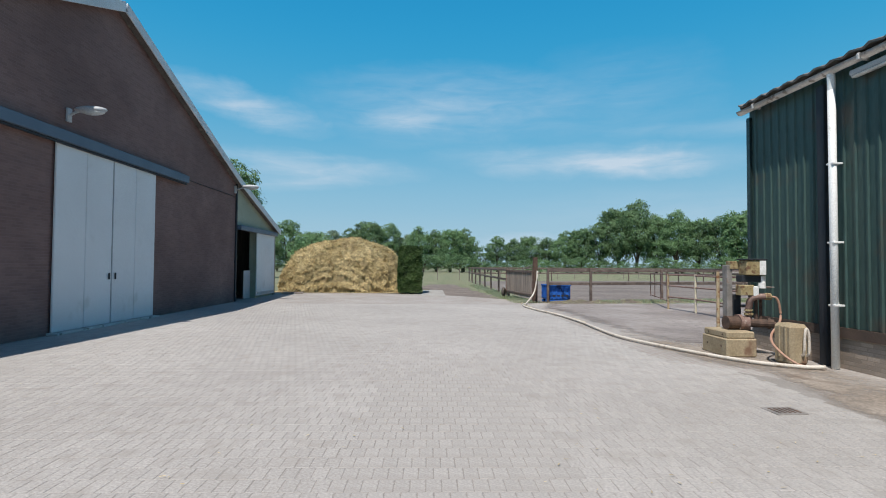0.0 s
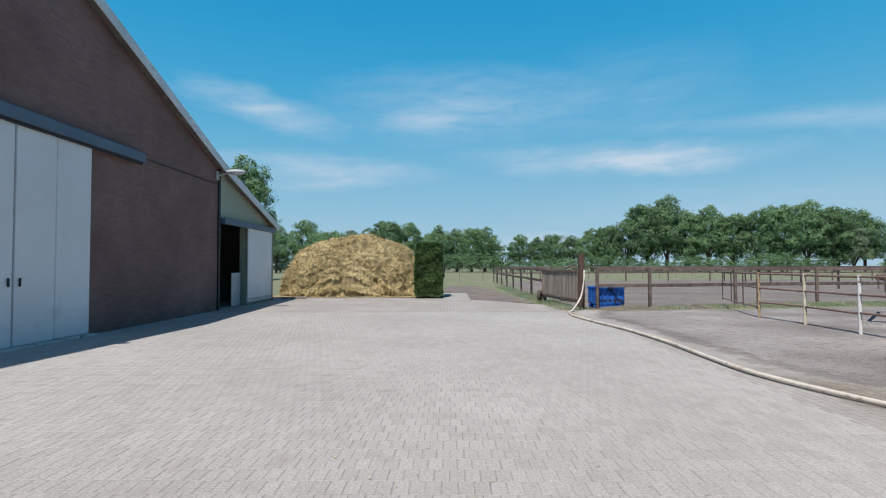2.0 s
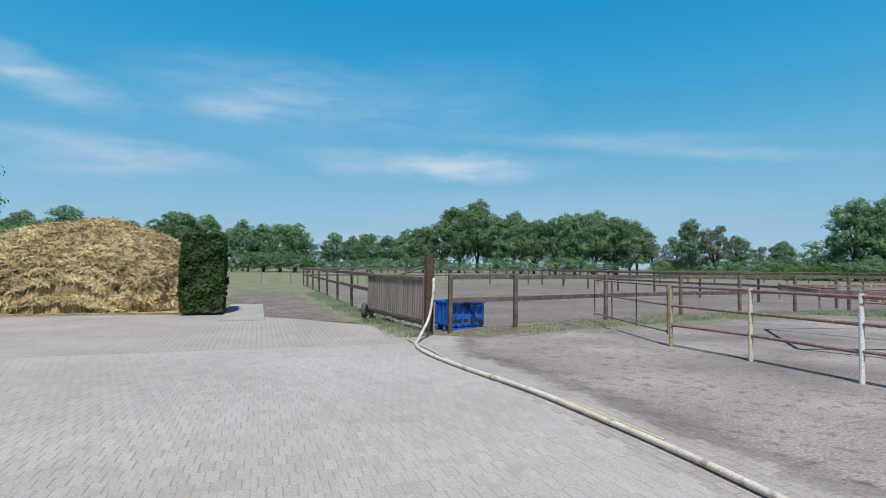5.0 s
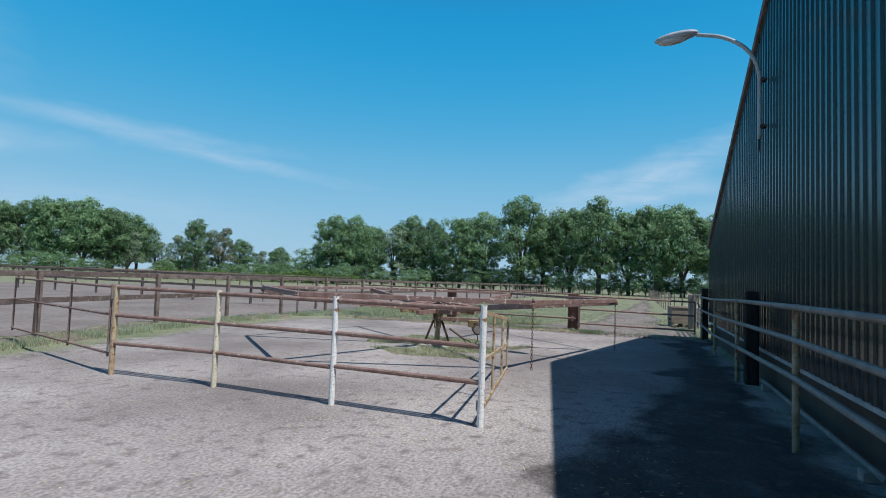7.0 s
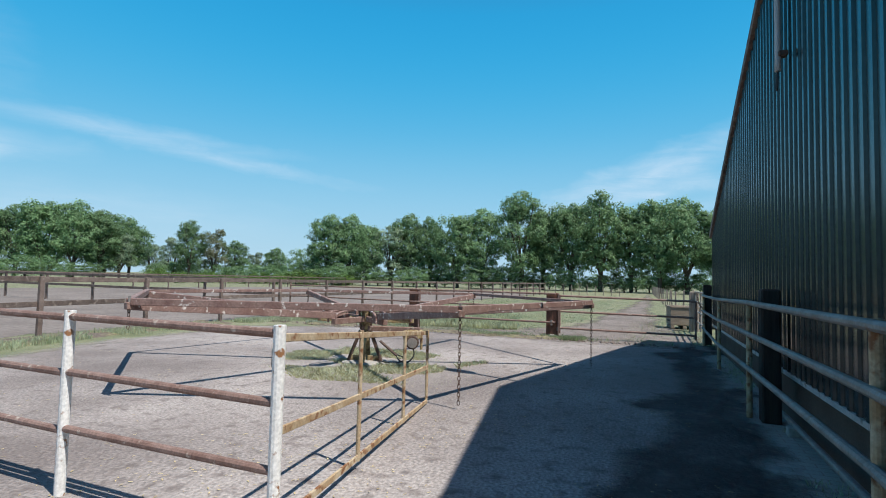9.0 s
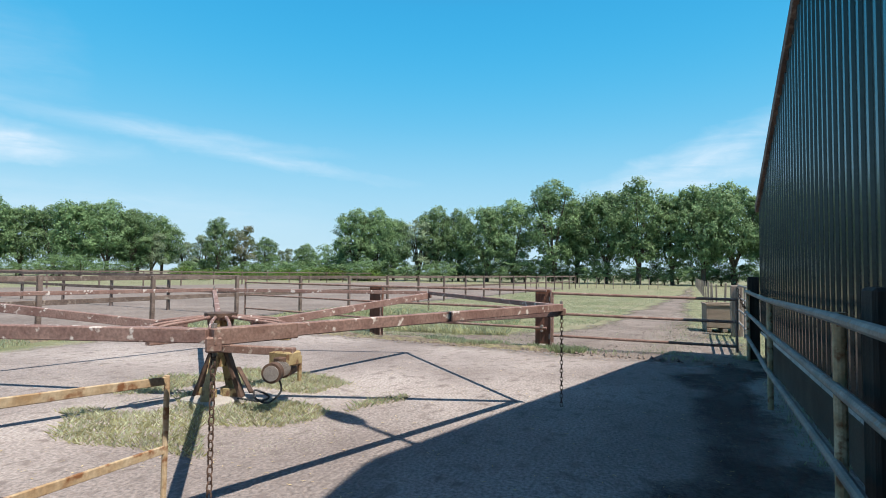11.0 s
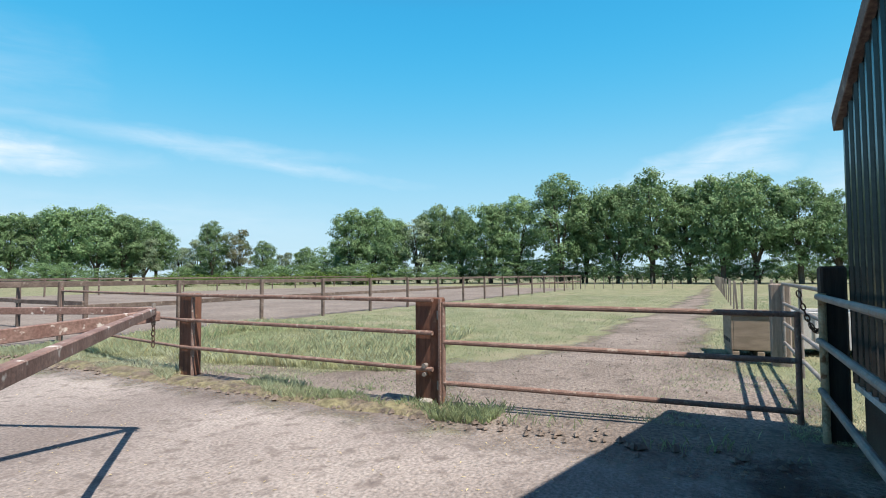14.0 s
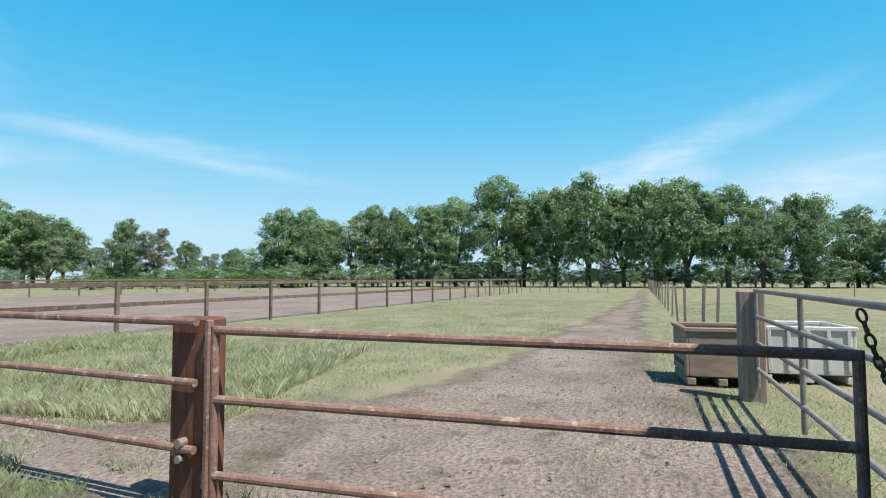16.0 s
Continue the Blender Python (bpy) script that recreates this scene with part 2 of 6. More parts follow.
# Same paint toned lighter for its sunlit side, besides fading and rust.
M_GREENSUN = mat("faded green sheeting in sunlit tone", (0.036, 0.068, 0.060), (0.054, 0.092, 0.080), 0.5, 0.42, fine=20, bump=0.08, spot=(0.085, 0.060, 0.044), spot_scale=1.1, spot_at=(0.56, 0.76), grain=(1, 1, 0.2))
M_GUTTER = mat("weathered gutter zinc", (0.45, 0.44, 0.42), (0.6, 0.58, 0.56), 3, 0.6, bump=0.1, spot=(0.25, 0.22, 0.19), spot_scale=6)
M_PVC = mat("white pvc", (0.72, 0.72, 0.70), (0.8, 0.8, 0.78), 2, 0.4, bump=0.02, spot=(0.5, 0.47, 0.42), spot_scale=5, spot_at=(0.62, 0.8))
M_DARKPAINT = mat("black blue paint", (0.02, 0.024, 0.032), (0.03, 0.034, 0.04), 2, 0.6, bump=0.1)
M_BROWNBAND = mat("brown render band", (0.085, 0.06, 0.048), (0.12, 0.085, 0.065), 2, 0.9, bump=0.2)
# Near black puts the shade of barn inside and crate vents into the colour.
M_SHADEDARK = mat("recess tone with shade in colour", (0.03, 0.026, 0.024), (0.045, 0.04, 0.036), 1.5, 0.95, bump=0.1)
M_WHITEPAINT = mat("chipped white paint", (0.72, 0.71, 0.68), (0.8, 0.79, 0.76), 6, 0.6, fine=50, bump=0.15, spot=(0.30, 0.15, 0.07), spot_scale=14, spot_at=(0.60, 0.66))
M_CREAMPAINT = mat("yellowed cream paint", (0.60, 0.53, 0.38), (0.70, 0.64, 0.50), 6, 0.6, fine=50, bump=0.15, spot=(0.30, 0.16, 0.08), spot_scale=12, spot_at=(0.58, 0.66))
M_YELLOWRUST = mat("yellowed rusty paint", (0.36, 0.245, 0.135), (0.50, 0.41, 0.28), 7, 0.75, fine=50, bump=0.2, spot=(0.22, 0.10, 0.045), spot_scale=12, spot_at=(0.54, 0.64))
M_RUSTPIPE = mat("rusty brown pipe", (0.185, 0.112, 0.090), (0.255, 0.172, 0.145), 8, 0.75, fine=60, bump=0.2, spot=(0.40, 0.34, 0.29), spot_scale=17, spot_at=(0.60, 0.70), speck=0.25)
M_BROWNRAIL = mat("brown weathered rail", (0.110, 0.080, 0.068), (0.185, 0.140, 0.120), 4, 0.8, fine=40, bump=0.3, spot=(0.29, 0.24, 0.205), spot_scale=9, spot_at=(0.58, 0.72), vary=0.18, speck=0.3)
M_BROWNPAINT = mat("weathered maroon brown paint", (0.185, 0.110, 0.094), (0.265, 0.178, 0.152), 5, 0.65, fine=50, bump=0.25, spot=(0.58, 0.54, 0.50), spot_scale=13, spot_at=(0.61, 0.67), speck=0.28)
M_SLEEPER = mat("brown sleeper timber", (0.10, 0.050, 0.036), (0.19, 0.085, 0.055), 3, 0.85, fine=30, bump=0.5, grain=(6, 6, 0.5), spot=(0.42, 0.26, 0.16), spot_scale=3.5, spot_at=(0.60, 0.70))
M_DARKSLEEPER = mat("tarred sleeper timber", (0.022, 0.018, 0.016), (0.045, 0.036, 0.03), 3, 0.85, fine=30, bump=0.5, grain=(6, 6, 0.5))
M_GREYWOOD = mat("grey weathered planks", (0.20, 0.165, 0.14), (0.30, 0.25, 0.215), 3, 0.9, fine=25, bump=0.4, grain=(7, 7, 0.5), vary=0.15)
M_GREYPIPE = mat("galvanised pipe", (0.20, 0.185, 0.17), (0.30, 0.275, 0.255), 6, 0.6, 0.15, bump=0.1, spot=(0.25, 0.16, 0.11), spot_scale=12, spot_at=(0.60, 0.7))
M_YELLOWIRON = mat("dirty yellow machine paint", (0.27, 0.205, 0.10), (0.38, 0.31, 0.17), 9, 0.7, fine=50, bump=0.2, spot=(0.16, 0.09, 0.05), spot_scale=11, spot_at=(0.52, 0.62))
M_IRON = mat("dark rusty iron", (0.065, 0.042, 0.032), (0.12, 0.075, 0.055), 10, 0.75, fine=60, bump=0.3)
M_HOSE = mat("cream hose", (0.55, 0.49, 0.41), (0.66, 0.60, 0.52), 4, 0.7, bump=0.1, spot=(0.38, 0.31, 0.24), spot_scale=7)
M_REDHOSE = mat("faded red brown hose", (0.36, 0.20, 0.14), (0.45, 0.28, 0.20), 6, 0.6, bump=0.05)
M_YELLOWHOSE = mat("yellow hose", (0.50, 0.42, 0.25), (0.58, 0.50, 0.32), 6, 0.6, bump=0.05)
M_BLOCK = mat("ochre concrete block", (0.33, 0.26, 0.165), (0.42, 0.34, 0.225), 2.5, 0.95, fine=40, bump=0.2, spot=(0.21, 0.125, 0.08), spot_scale=1.7)
M_BLUE = mat("blue crate plastic", (0.02, 0.10, 0.42), (0.035, 0.16, 0.55), 5, 0.5, bump=0.05, spot=(0.01, 0.035, 0.13), spot_scale=3, spot_at=(0.55, 0.62))
M_BOXBROWN = mat("grey brown crate boards", (0.22, 0.175, 0.13), (0.30, 0.24, 0.185), 3, 0.85, bump=0.2, grain=(1, 1, 5))
M_BOXWHITE = mat("pale crate plastic", (0.50, 0.50, 0.49), (0.58, 0.58, 0.57), 3, 0.6, bump=0.1)
M_TYRE = mat("dusty rubber", (0.075, 0.064, 0.055), (0.13, 0.112, 0.095), 5, 0.85, bump=0.2)
M_LAMPGREY = mat("lamp grey", (0.40, 0.41, 0.42), (0.46, 0.47, 0.48), 3, 0.45, bump=0.02)
M_LAMPGLASS = mat("lamp cover", (0.50, 0.51, 0.50), (0.60, 0.61, 0.60), 5, 0.2, bump=0.02)
M_STRAW = mat("straw", (0.345, 0.262, 0.125), (0.49, 0.385, 0.20), 1.1, 0.9, fine=22, bump=0.9, spot=(0.20, 0.148, 0.082), spot_scale=1.6, spot_at=(0.50, 0.68), dist=0.08, speck=0.35)
M_STRAWSTALK = mat("straw stalks", (0.43, 0.335, 0.160), (0.62, 0.50, 0.27), 0.9, 0.85, fine=9, bump=0, spot=(0.30, 0.225, 0.120), spot_scale=2.2, spot_at=(0.52, 0.74), speck=0.3, island=0.3)
M_BARK = mat("bark", (0.075, 0.06, 0.048), (0.12, 0.10, 0.08), 3, 0.95, fine=20, bump=0.5)
# Hedge core: shade among the sprays is put into this dark green.
M_CORE = mat("hedge core with shade in colour", (0.018, 0.030, 0.010), (0.028, 0.042, 0.014), 2, 0.95, bump=0)


def leaf_mat(name, c1, c2):
    """Leaf material with light shining through, varied per leaf and per tree."""
    m = mat(name, c1, c2, 0.25, 0.55, fine=2.0, bump=0, vary=0.16)
    n, l = m.node_tree.nodes, m.node_tree.links
    bsdf = n["Principled BSDF"]
    src = bsdf.inputs["Base Color"].links[0].from_socket
    geo = n.new("ShaderNodeNewGeometry")
    mr = n.new("ShaderNodeMapRange")
    mr.inputs["To Min"].default_value, mr.inputs["To Max"].default_value = 0.65, 1.35
    l.new(geo.outputs["Random Per Island"], mr.inputs["Value"])
    hs = n.new("ShaderNodeHueSaturation")
    l.new(src, hs.inputs["Color"])
    l.new(mr.outputs["Result"], hs.inputs["Value"])
    l.new(hs.outputs["Color"], bsdf.inputs["Base Color"])
    tr = n.new("ShaderNodeBsdfTranslucent")
    l.new(hs.outputs["Color"], tr.inputs["Color"])
    mix = n.new("ShaderNodeMixShader")
    mix.inputs["Fac"].default_value = 0.4
    l.new(bsdf.outputs["BSDF"], mix.inputs[1])
    l.new(tr.outputs["BSDF"], mix.inputs[2])
    l.new(mix.outputs["Shader"], n["Material Output"].inputs["Surface"])
    return m


M_LEAF = leaf_mat("oak leaves", (0.140, 0.240, 0.112), (0.215, 0.335, 0.158))
M_LEAFPALE = leaf_mat("pale leaves", (0.20, 0.28, 0.175), (0.27, 0.345, 0.22))
M_LEAFBROWN = leaf_mat("browned leaves", (0.20, 0.19, 0.115), (0.135, 0.20, 0.09))
M_CONIFER = leaf_mat("conifer sprays", (0.045, 0.085, 0.022), (0.075, 0.125, 0.034))
M_BLADE = leaf_mat("grass blades", (0.32, 0.385, 0.215), (0.51, 0.53, 0.375))
M_DRYBLADE = leaf_mat("dry grass blades", (0.50, 0.46, 0.29), (0.38, 0.38, 0.20))
M_BUSH = leaf_mat("bright bush leaves", (0.105, 0.185, 0.035), (0.15, 0.24, 0.06))


def ragged(m):
    """Lets a thin layer of ground break up towards its edge, by the mesh attribute "thin" (0 inside, 1 at the rim)."""
    n, l = m.node_tree.nodes, m.node_tree.links
    tc, no, at = n.new("ShaderNodeTexCoord"), n.new("ShaderNodeTexNoise"), n.new("ShaderNodeAttribute")
    at.attribute_name = "thin"
    no.inputs["Scale"].default_value, no.inputs["Detail"].default_value, no.inputs["Roughness"].default_value = 2.4, 9, 0.7
    l.new(tc.outputs["Object"], no.inputs["Vector"])
    ma, rp = n.new("ShaderNodeMath"), n.new("ShaderNodeValToRGB")
    ma.operation = 'MULTIPLY_ADD'
    ma.inputs[1].default_value = -0.70
    l.new(at.outputs["Fac"], ma.inputs[0])
    l.new(no.outputs["Fac"], ma.inputs[2])
    rp.color_ramp.elements[0].position, rp.color_ramp.elements[1].position = 0.0, 0.42
    l.new(ma.outputs["Value"], rp.inputs["Fac"])
    tr, mx, out = n.new("ShaderNodeBsdfTransparent"), n.new("ShaderNodeMixShader"), n["Material Output"]
    top = out.inputs["Surface"].links[0].from_socket
    l.new(rp.outputs["Color"], mx.inputs["Fac"])
    l.new(tr.outputs["BSDF"], mx.inputs[1])
    l.new(top, mx.inputs[2])
    l.new(mx.outputs["Shader"], out.inputs["Surface"])
    return m


def patchy(m, scale, lo, hi):
    """Lets the ground below show through a thin layer where a noise falls under a threshold."""
    n, l = m.node_tree.nodes, m.node_tree.links
    tc = n.new("ShaderNodeTexCoord")
    no = n.new("ShaderNodeTexNoise")
    no.inputs["Scale"].default_value, no.inputs["Detail"].default_value, no.inputs["Roughness"].default_value = scale, 8, 0.65
    l.new(tc.outputs["Object"], no.inputs["Vector"])
    rp = n.new("ShaderNodeValToRGB")
    rp.color_ramp.elements[0].position, rp.color_ramp.elements[1].position = lo, hi
    l.new(no.outputs["Fac"], rp.inputs["Fac"])
    tr = n.new("ShaderNodeBsdfTransparent")
    mx = n.new("ShaderNodeMixShader")
    l.new(rp.outputs["Color"], mx.inputs["Fac"])
    l.new(tr.outputs["BSDF"], mx.inputs[1])
    l.new(n["Principled BSDF"].outputs["BSDF"], mx.inputs[2])
    l.new(mx.outputs["Shader"], n["Material Output"].inputs["Surface"])
    return m


# ---- building blocks ----
def finish(bm, name, material, smooth=False):
    me = bpy.data.meshes.new(name)
    bm.normal_update()
    bm.to_mesh(me)
    bm.free()
    me.materials.append(material)
    if smooth:
        for p in me.polygons:
            p.use_smooth = True
    return me


def part(name, bm, material, parent, label="", smooth=False):
    ob = new(name, finish(bm, name, material, smooth))
    ob.parent = parent
    return tagged(ob, label)


def thing(name, x, y, z, label, category, group="", rz=0.0, kind=""):
    ob = new(name)
    ob.empty_display_size = 0.2
    ob.matrix_world = pose(x, y, z, 0, 0, rz)
    return tagged(ob, label, category, group, kind)


def add_box(bm, cx, cy, cz, sx, sy, sz, bevel=0.0, rot=None):
    m = Matrix.Translation((cx, cy, cz)) @ (rot or Matrix()) @ Matrix.Diagonal((sx, sy, sz, 1))
    r = bmesh.ops.create_cube(bm, size=1, matrix=m)
    if bevel:
        edges = list({e for v in r["verts"] for e in v.link_edges})
        bmesh.ops.bevel(bm, geom=edges, offset=bevel, segments=1, affect="EDGES")
    return bm


def boxm(cx, cy, cz, sx, sy, sz, bevel=0.0, rot=None):
    return add_box(bmesh.new(), cx, cy, cz, sx, sy, sz, bevel, rot)


def along(a, b):
    """The turn that brings +z onto the way from a to b."""
    return (Vector(b) - Vector(a)).to_track_quat("Z", "Y").to_matrix().to_4x4()


def add_tube(bm, a, b, r, r2=None, sides=10):
    a, b = Vector(a), Vector(b)
    m = Matrix.Translation((a + b) / 2) @ along(a, b)
    bmesh.ops.create_cone(bm, cap_ends=True, segments=sides, radius1=r, radius2=r if r2 is None else r2, depth=(b - a).length, matrix=m)
    return bm


def tubem(a, b, r, r2=None, sides=10):
    return add_tube(bmesh.new(), a, b, r, r2, sides)


def beamm(a, b, w, h, bevel=0.006):
    """A box beam from a to b; h is its upright side."""
    a, b = Vector(a), Vector(b)
    d = (b - a).normalized()
    side = d.cross(Vector((0, 0, 1))).normalized()
    up = side.cross(d)
    rot = Matrix((side, d, up)).transposed().to_4x4()
    c = (a + b) / 2
    return boxm(c.x, c.y, c.z, w, (b - a).length, h, bevel, rot)


def sweep(bm, pts, r, sides=8):
    """A bent pipe through pts."""
    pts = [Vector(p) for p in pts]
    rings = []
    up = Vector((0.13, 0.21, 0.97))
    for i, p in enumerate(pts):
        d = (pts[min(i + 1, len(pts) - 1)] - pts[max(i - 1, 0)]).normalized()
        s = d.cross(up)
        if s.length < 0.05:
            s = d.cross(Vector((1, 0, 0)))
        s.normalize()
        u = s.cross(d)
        rings.append([bm.verts.new(p + r * (math.cos(2 * math.pi * k / sides) * s + math.sin(2 * math.pi * k / sides) * u)) for k in range(sides)])
    for a, b in zip(rings, rings[1:]):
        for k in range(sides):
            bm.faces.new((a[k], a[(k + 1) % sides], b[(k + 1) % sides], b[k]))
    bm.faces.new(rings[0][::-1])
    bm.faces.new(rings[-1])
    bmesh.ops.recalc_face_normals(bm, faces=bm.faces[:])
    return bm


def smooth_line(pts, steps=6):
    """Catmull-Rom through pts."""
    p = [Vector(q) for q in pts]
    p = [2 * p[0] - p[1]] + p + [2 * p[-1] - p[-2]]
    out = []
    for i in range(1, len(p) - 2):
        for k in range(steps):
            t = k / steps
            out.append(0.5 * (2 * p[i] + (p[i + 1] - p[i - 1]) * t + (2 * p[i - 1] - 5 * p[i] + 4 * p[i + 1] - p[i + 2]) * t * t
                              + (3 * p[i] - p[i - 1] - 3 * p[i + 1] + p[i + 2]) * t ** 3))
    return out + [p[-2]]


def raw_mesh(name, verts, faces, material):
    me = bpy.data.meshes.new(name)
    me.from_pydata(verts, [], faces)
    me.materials.append(material)
    return me


def patch(name, pts, z, material, label, category, wobble=0.0, seed=1, kind="structure", rim=0.0):
    """A flat sheet of ground with a slightly uneven edge."""
    rng = random.Random(seed)
    out = []
    n = len(pts)
    for i in range(n):
        a, b = Vector(pts[i]), Vector(pts[(i + 1) % n])
        k = max(1, int((b - a).length / 0.5)) if wobble else 1
        for j in range(k):
            q = a.lerp(b, j / k)
            out.append((q.x + rng.uniform(-wobble, wobble), q.y + rng.uniform(-wobble, wobble), 0))
    loop = [Vector(p[:2]) for p in out]
    inner = []
    if rim:
        x0, x1, y0, y1 = min(p.x for p in loop), max(p.x for p in loop), min(p.y for p in loop), max(p.y for p in loop)
        g = rim * 0.6
        inner = [Vector((x0 + (i + 0.5) * g, y0 + (j + 0.5) * g)) for i in range(int((x1 - x0) / g)) for j in range(int((y1 - y0) / g))]
    co, _, tri, *_ = delaunay_2d_cdt(loop + inner, [], [list(range(len(out)))], 1, 1e-4)
    bm = bmesh.new()
    vs = [bm.verts.new((c.x, c.y, 0)) for c in co]
    for f in tri:
        q = bm.faces.new([vs[i] for i in f])
        q.normal_update()
        if q.normal.z < 0:
            q.normal_flip()
    ob = new(name, finish(bm, name, material))
    ob.location = (0, 0, z)
    if rim:
        thin = ob.data.attributes.new("thin", 'FLOAT', 'POINT')
        for v in ob.data.vertices:
            p, near = v.co.to_2d(), rim
            for a, b in zip(loop, loop[1:] + loop[:1]):
                q, f = intersect_point_line(p, a, b)
                near = min(near, (p - a.lerp(b, min(1.0, max(0.0, f)))).length)
            thin.data[v.index].value = 1.0 - near / rim
    return tagged(ob, label, category, kind=kind)


# ---- ground ----
M_GATEDIRT = patchy(mat("bare gateway earth", (0.172, 0.144, 0.126), (0.262, 0.225, 0.200), 0.7, 0.95, fine=21, bump=0.9, spot=(0.125, 0.103, 0.091), spot_scale=3.4, spot_at=(0.55, 0.70), dist=0.06, speck=0.42), 0.55, 0.20, 0.36)
patch("ground", [(-1500, -1500), (1500, -1500), (1500, 1500), (-1500, 1500)], -0.030, M_GRASS, "short dry green pasture grass with bare patches", "ground")
patch("yard_base", [(-9.5, -40), (22, -40), (22, 9.0), (20.6, 9.6), (20.6, 13.0), (8.5, 19.5), (5.2, 22.0), (4.0, 24.5), (2.0, 27.0), (0.0, 28.6), (-8.5, 30.6), (-9.5, 30.6)], -0.0065, M_FARPAVE, "grey concrete paver yard with sandy joints", "pavement")
patch("joint_sand", [(-7.3, -1.9), (5.4, -1.9), (5.4, 7.0), (4.4, 8.6), (4.4, 21.0), (-7.3, 21.0)], -0.0035, M_JOINT, "grey sand in the paving joints", "ground")
patch("walker_ground", [(21.8, 11.5), (21.75, 14.8), (21.85, 17.8), (21.85, 21.0), (20.0, 23.9), (15.0, 23.6), (11.0, 22.6), (7.6, 22.2), (5.3, 22.0), (4.5, 20.0), (4.75, 16.0), (4.85, 13.0), (5.0, 10.9), (6.0, 9.6), (12, 10.2), (21.9, 10.4)], 0.002, M_PAD, "dusty stained paving of the horse walker", "pavement", 0.12, 3, rim=0.9)
patch("arena", [(5.2, 23.0), (11.2, 24.8), (15, 25.8), (22, 25.6), (41, 25.6), (74, 26.5), (86, 58), (30, 62), (5.2, 54)], -0.022, M_SAND, "brown sandy riding arena", "ground", 0.3, 4)
patch("track_dirt", [(1.2, 26.9), (3.9, 25.3), (3.4, 33), (2.6, 44), (0.5, 44), (-0.2, 35.2), (1.0, 33.8)], -0.018, M_DIRT, "brown trodden earth track beside the fence", "ground", 0.25, 5)
patch("gateway_dirt", [(19.8, 9.2), (19.8, 13.8), (21.9, 14.9), (24.6, 16.4), (26.6, 15.3), (29, 14.9), (33, 14.9), (42, 14.5), (58, 14.1), (100, 14.6), (100, 13.4), (58, 12.4), (44, 12.2), (34, 11.5), (28.5, 11.3), (26.5, 10.7)], -0.018, M_GATEDIRT, "bare trodden earth behind the gate", "ground", 0.34, 6, rim=0.8)
# Damp soil, made darker still to put the wall's shade into its colour.
M_DAMPSHADE = mat("damp soil with shade in colour", (0.040, 0.034, 0.033), (0.082, 0.070, 0.066), 0.9, 0.85, fine=20, bump=0.8, spot=(0.13, 0.114, 0.106), spot_scale=3.6, spot_at=(0.56, 0.72), dist=0.03, speck=0.4)
M_SANDY = mat("sandy dirt on paving", (0.28, 0.232, 0.188), (0.36, 0.312, 0.264), 0.8, 0.95, fine=24, bump=0.6, speck=0.3, spot=(0.20, 0.15, 0.115), spot_scale=1.6, spot_at=(0.53, 0.70), dist=0.02)
patchy(M_DAMPSHADE, 0.7, 0.28, 0.54)
patchy(M_SANDY, 1.0, 0.33, 0.56)


def paver_relief(m):
    """Faint paver joints under a layer of dirt, stronger where a noise lets them through."""
    n, l = m.node_tree.nodes, m.node_tree.links
    bsdf = n["Principled BSDF"]
    tc, br, no, rp, mx = n.new("ShaderNodeTexCoord"), n.new("ShaderNodeTexBrick"), n.new("ShaderNodeTexNoise"), n.new("ShaderNodeMapRange"), n.new("ShaderNodeMixRGB")
    wa, wn_ = n.new("ShaderNodeVectorMath"), n.new("ShaderNodeTexNoise")
    wn_.inputs["Scale"].default_value, wa.operation = 9.0, "MULTIPLY_ADD"
    wa.inputs[1].default_value = (0.07, 0.07, 0)
    l.new(tc.outputs["Object"], wn_.inputs["Vector"])
    l.new(wn_.outputs["Color"], wa.inputs[0])
    l.new(tc.outputs["Object"], wa.inputs[2])
    br.inputs["Scale"].default_value, br.inputs["Brick Width"].default_value, br.inputs["Row Height"].default_value = 1.0, 0.217, 0.109
    br.inputs["Mortar Size"].default_value, br.inputs["Mortar Smooth"].default_value = 0.010, 0.6
    br.inputs["Color1"].default_value, br.inputs["Color2"].default_value, br.inputs["Mortar"].default_value = (0.97, 0.97, 0.97, 1), (1.03, 1.03, 1.03, 1), (0.66, 0.64, 0.63, 1)
    no.inputs["Scale"].default_value, no.inputs["Detail"].default_value = 0.55, 6
    rp.inputs["From Min"].default_value, rp.inputs["From Max"].default_value, rp.inputs["To Max"].default_value = 0.50, 0.74, 0.6
    l.new(wa.outputs["Vector"], br.inputs["Vector"])
    l.new(tc.outputs["Object"], no.inputs["Vector"])
    l.new(no.outputs["Fac"], rp.inputs["Value"])
    l.new(rp.outputs["Result"], mx.inputs["Fac"])
    mx.blend_type = "MULTIPLY"
    l.new(bsdf.inputs["Base Color"].links[0].from_socket, mx.inputs["Color1"])
    l.new(br.outputs["Color"], mx.inputs["Color2"])
    l.new(mx.outputs["Color"], bsdf.inputs["Base Color"])


paver_relief(M_PAD)
for m in (M_PAD, M_SANDY, M_DAMPSHADE, M_GATEDIRT):
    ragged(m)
patch("fence_dirt", [(20.8, 13.4), (24.9, 15.0), (24.4, 16.6), (23.6, 18.2), (23.1, 20.2), (22.4, 22.2), (20.9, 22.8)], -0.016, M_GATEDIRT, "bare trodden earth behind the sleeper fence", "ground", 0.3, 14, rim=0.7)
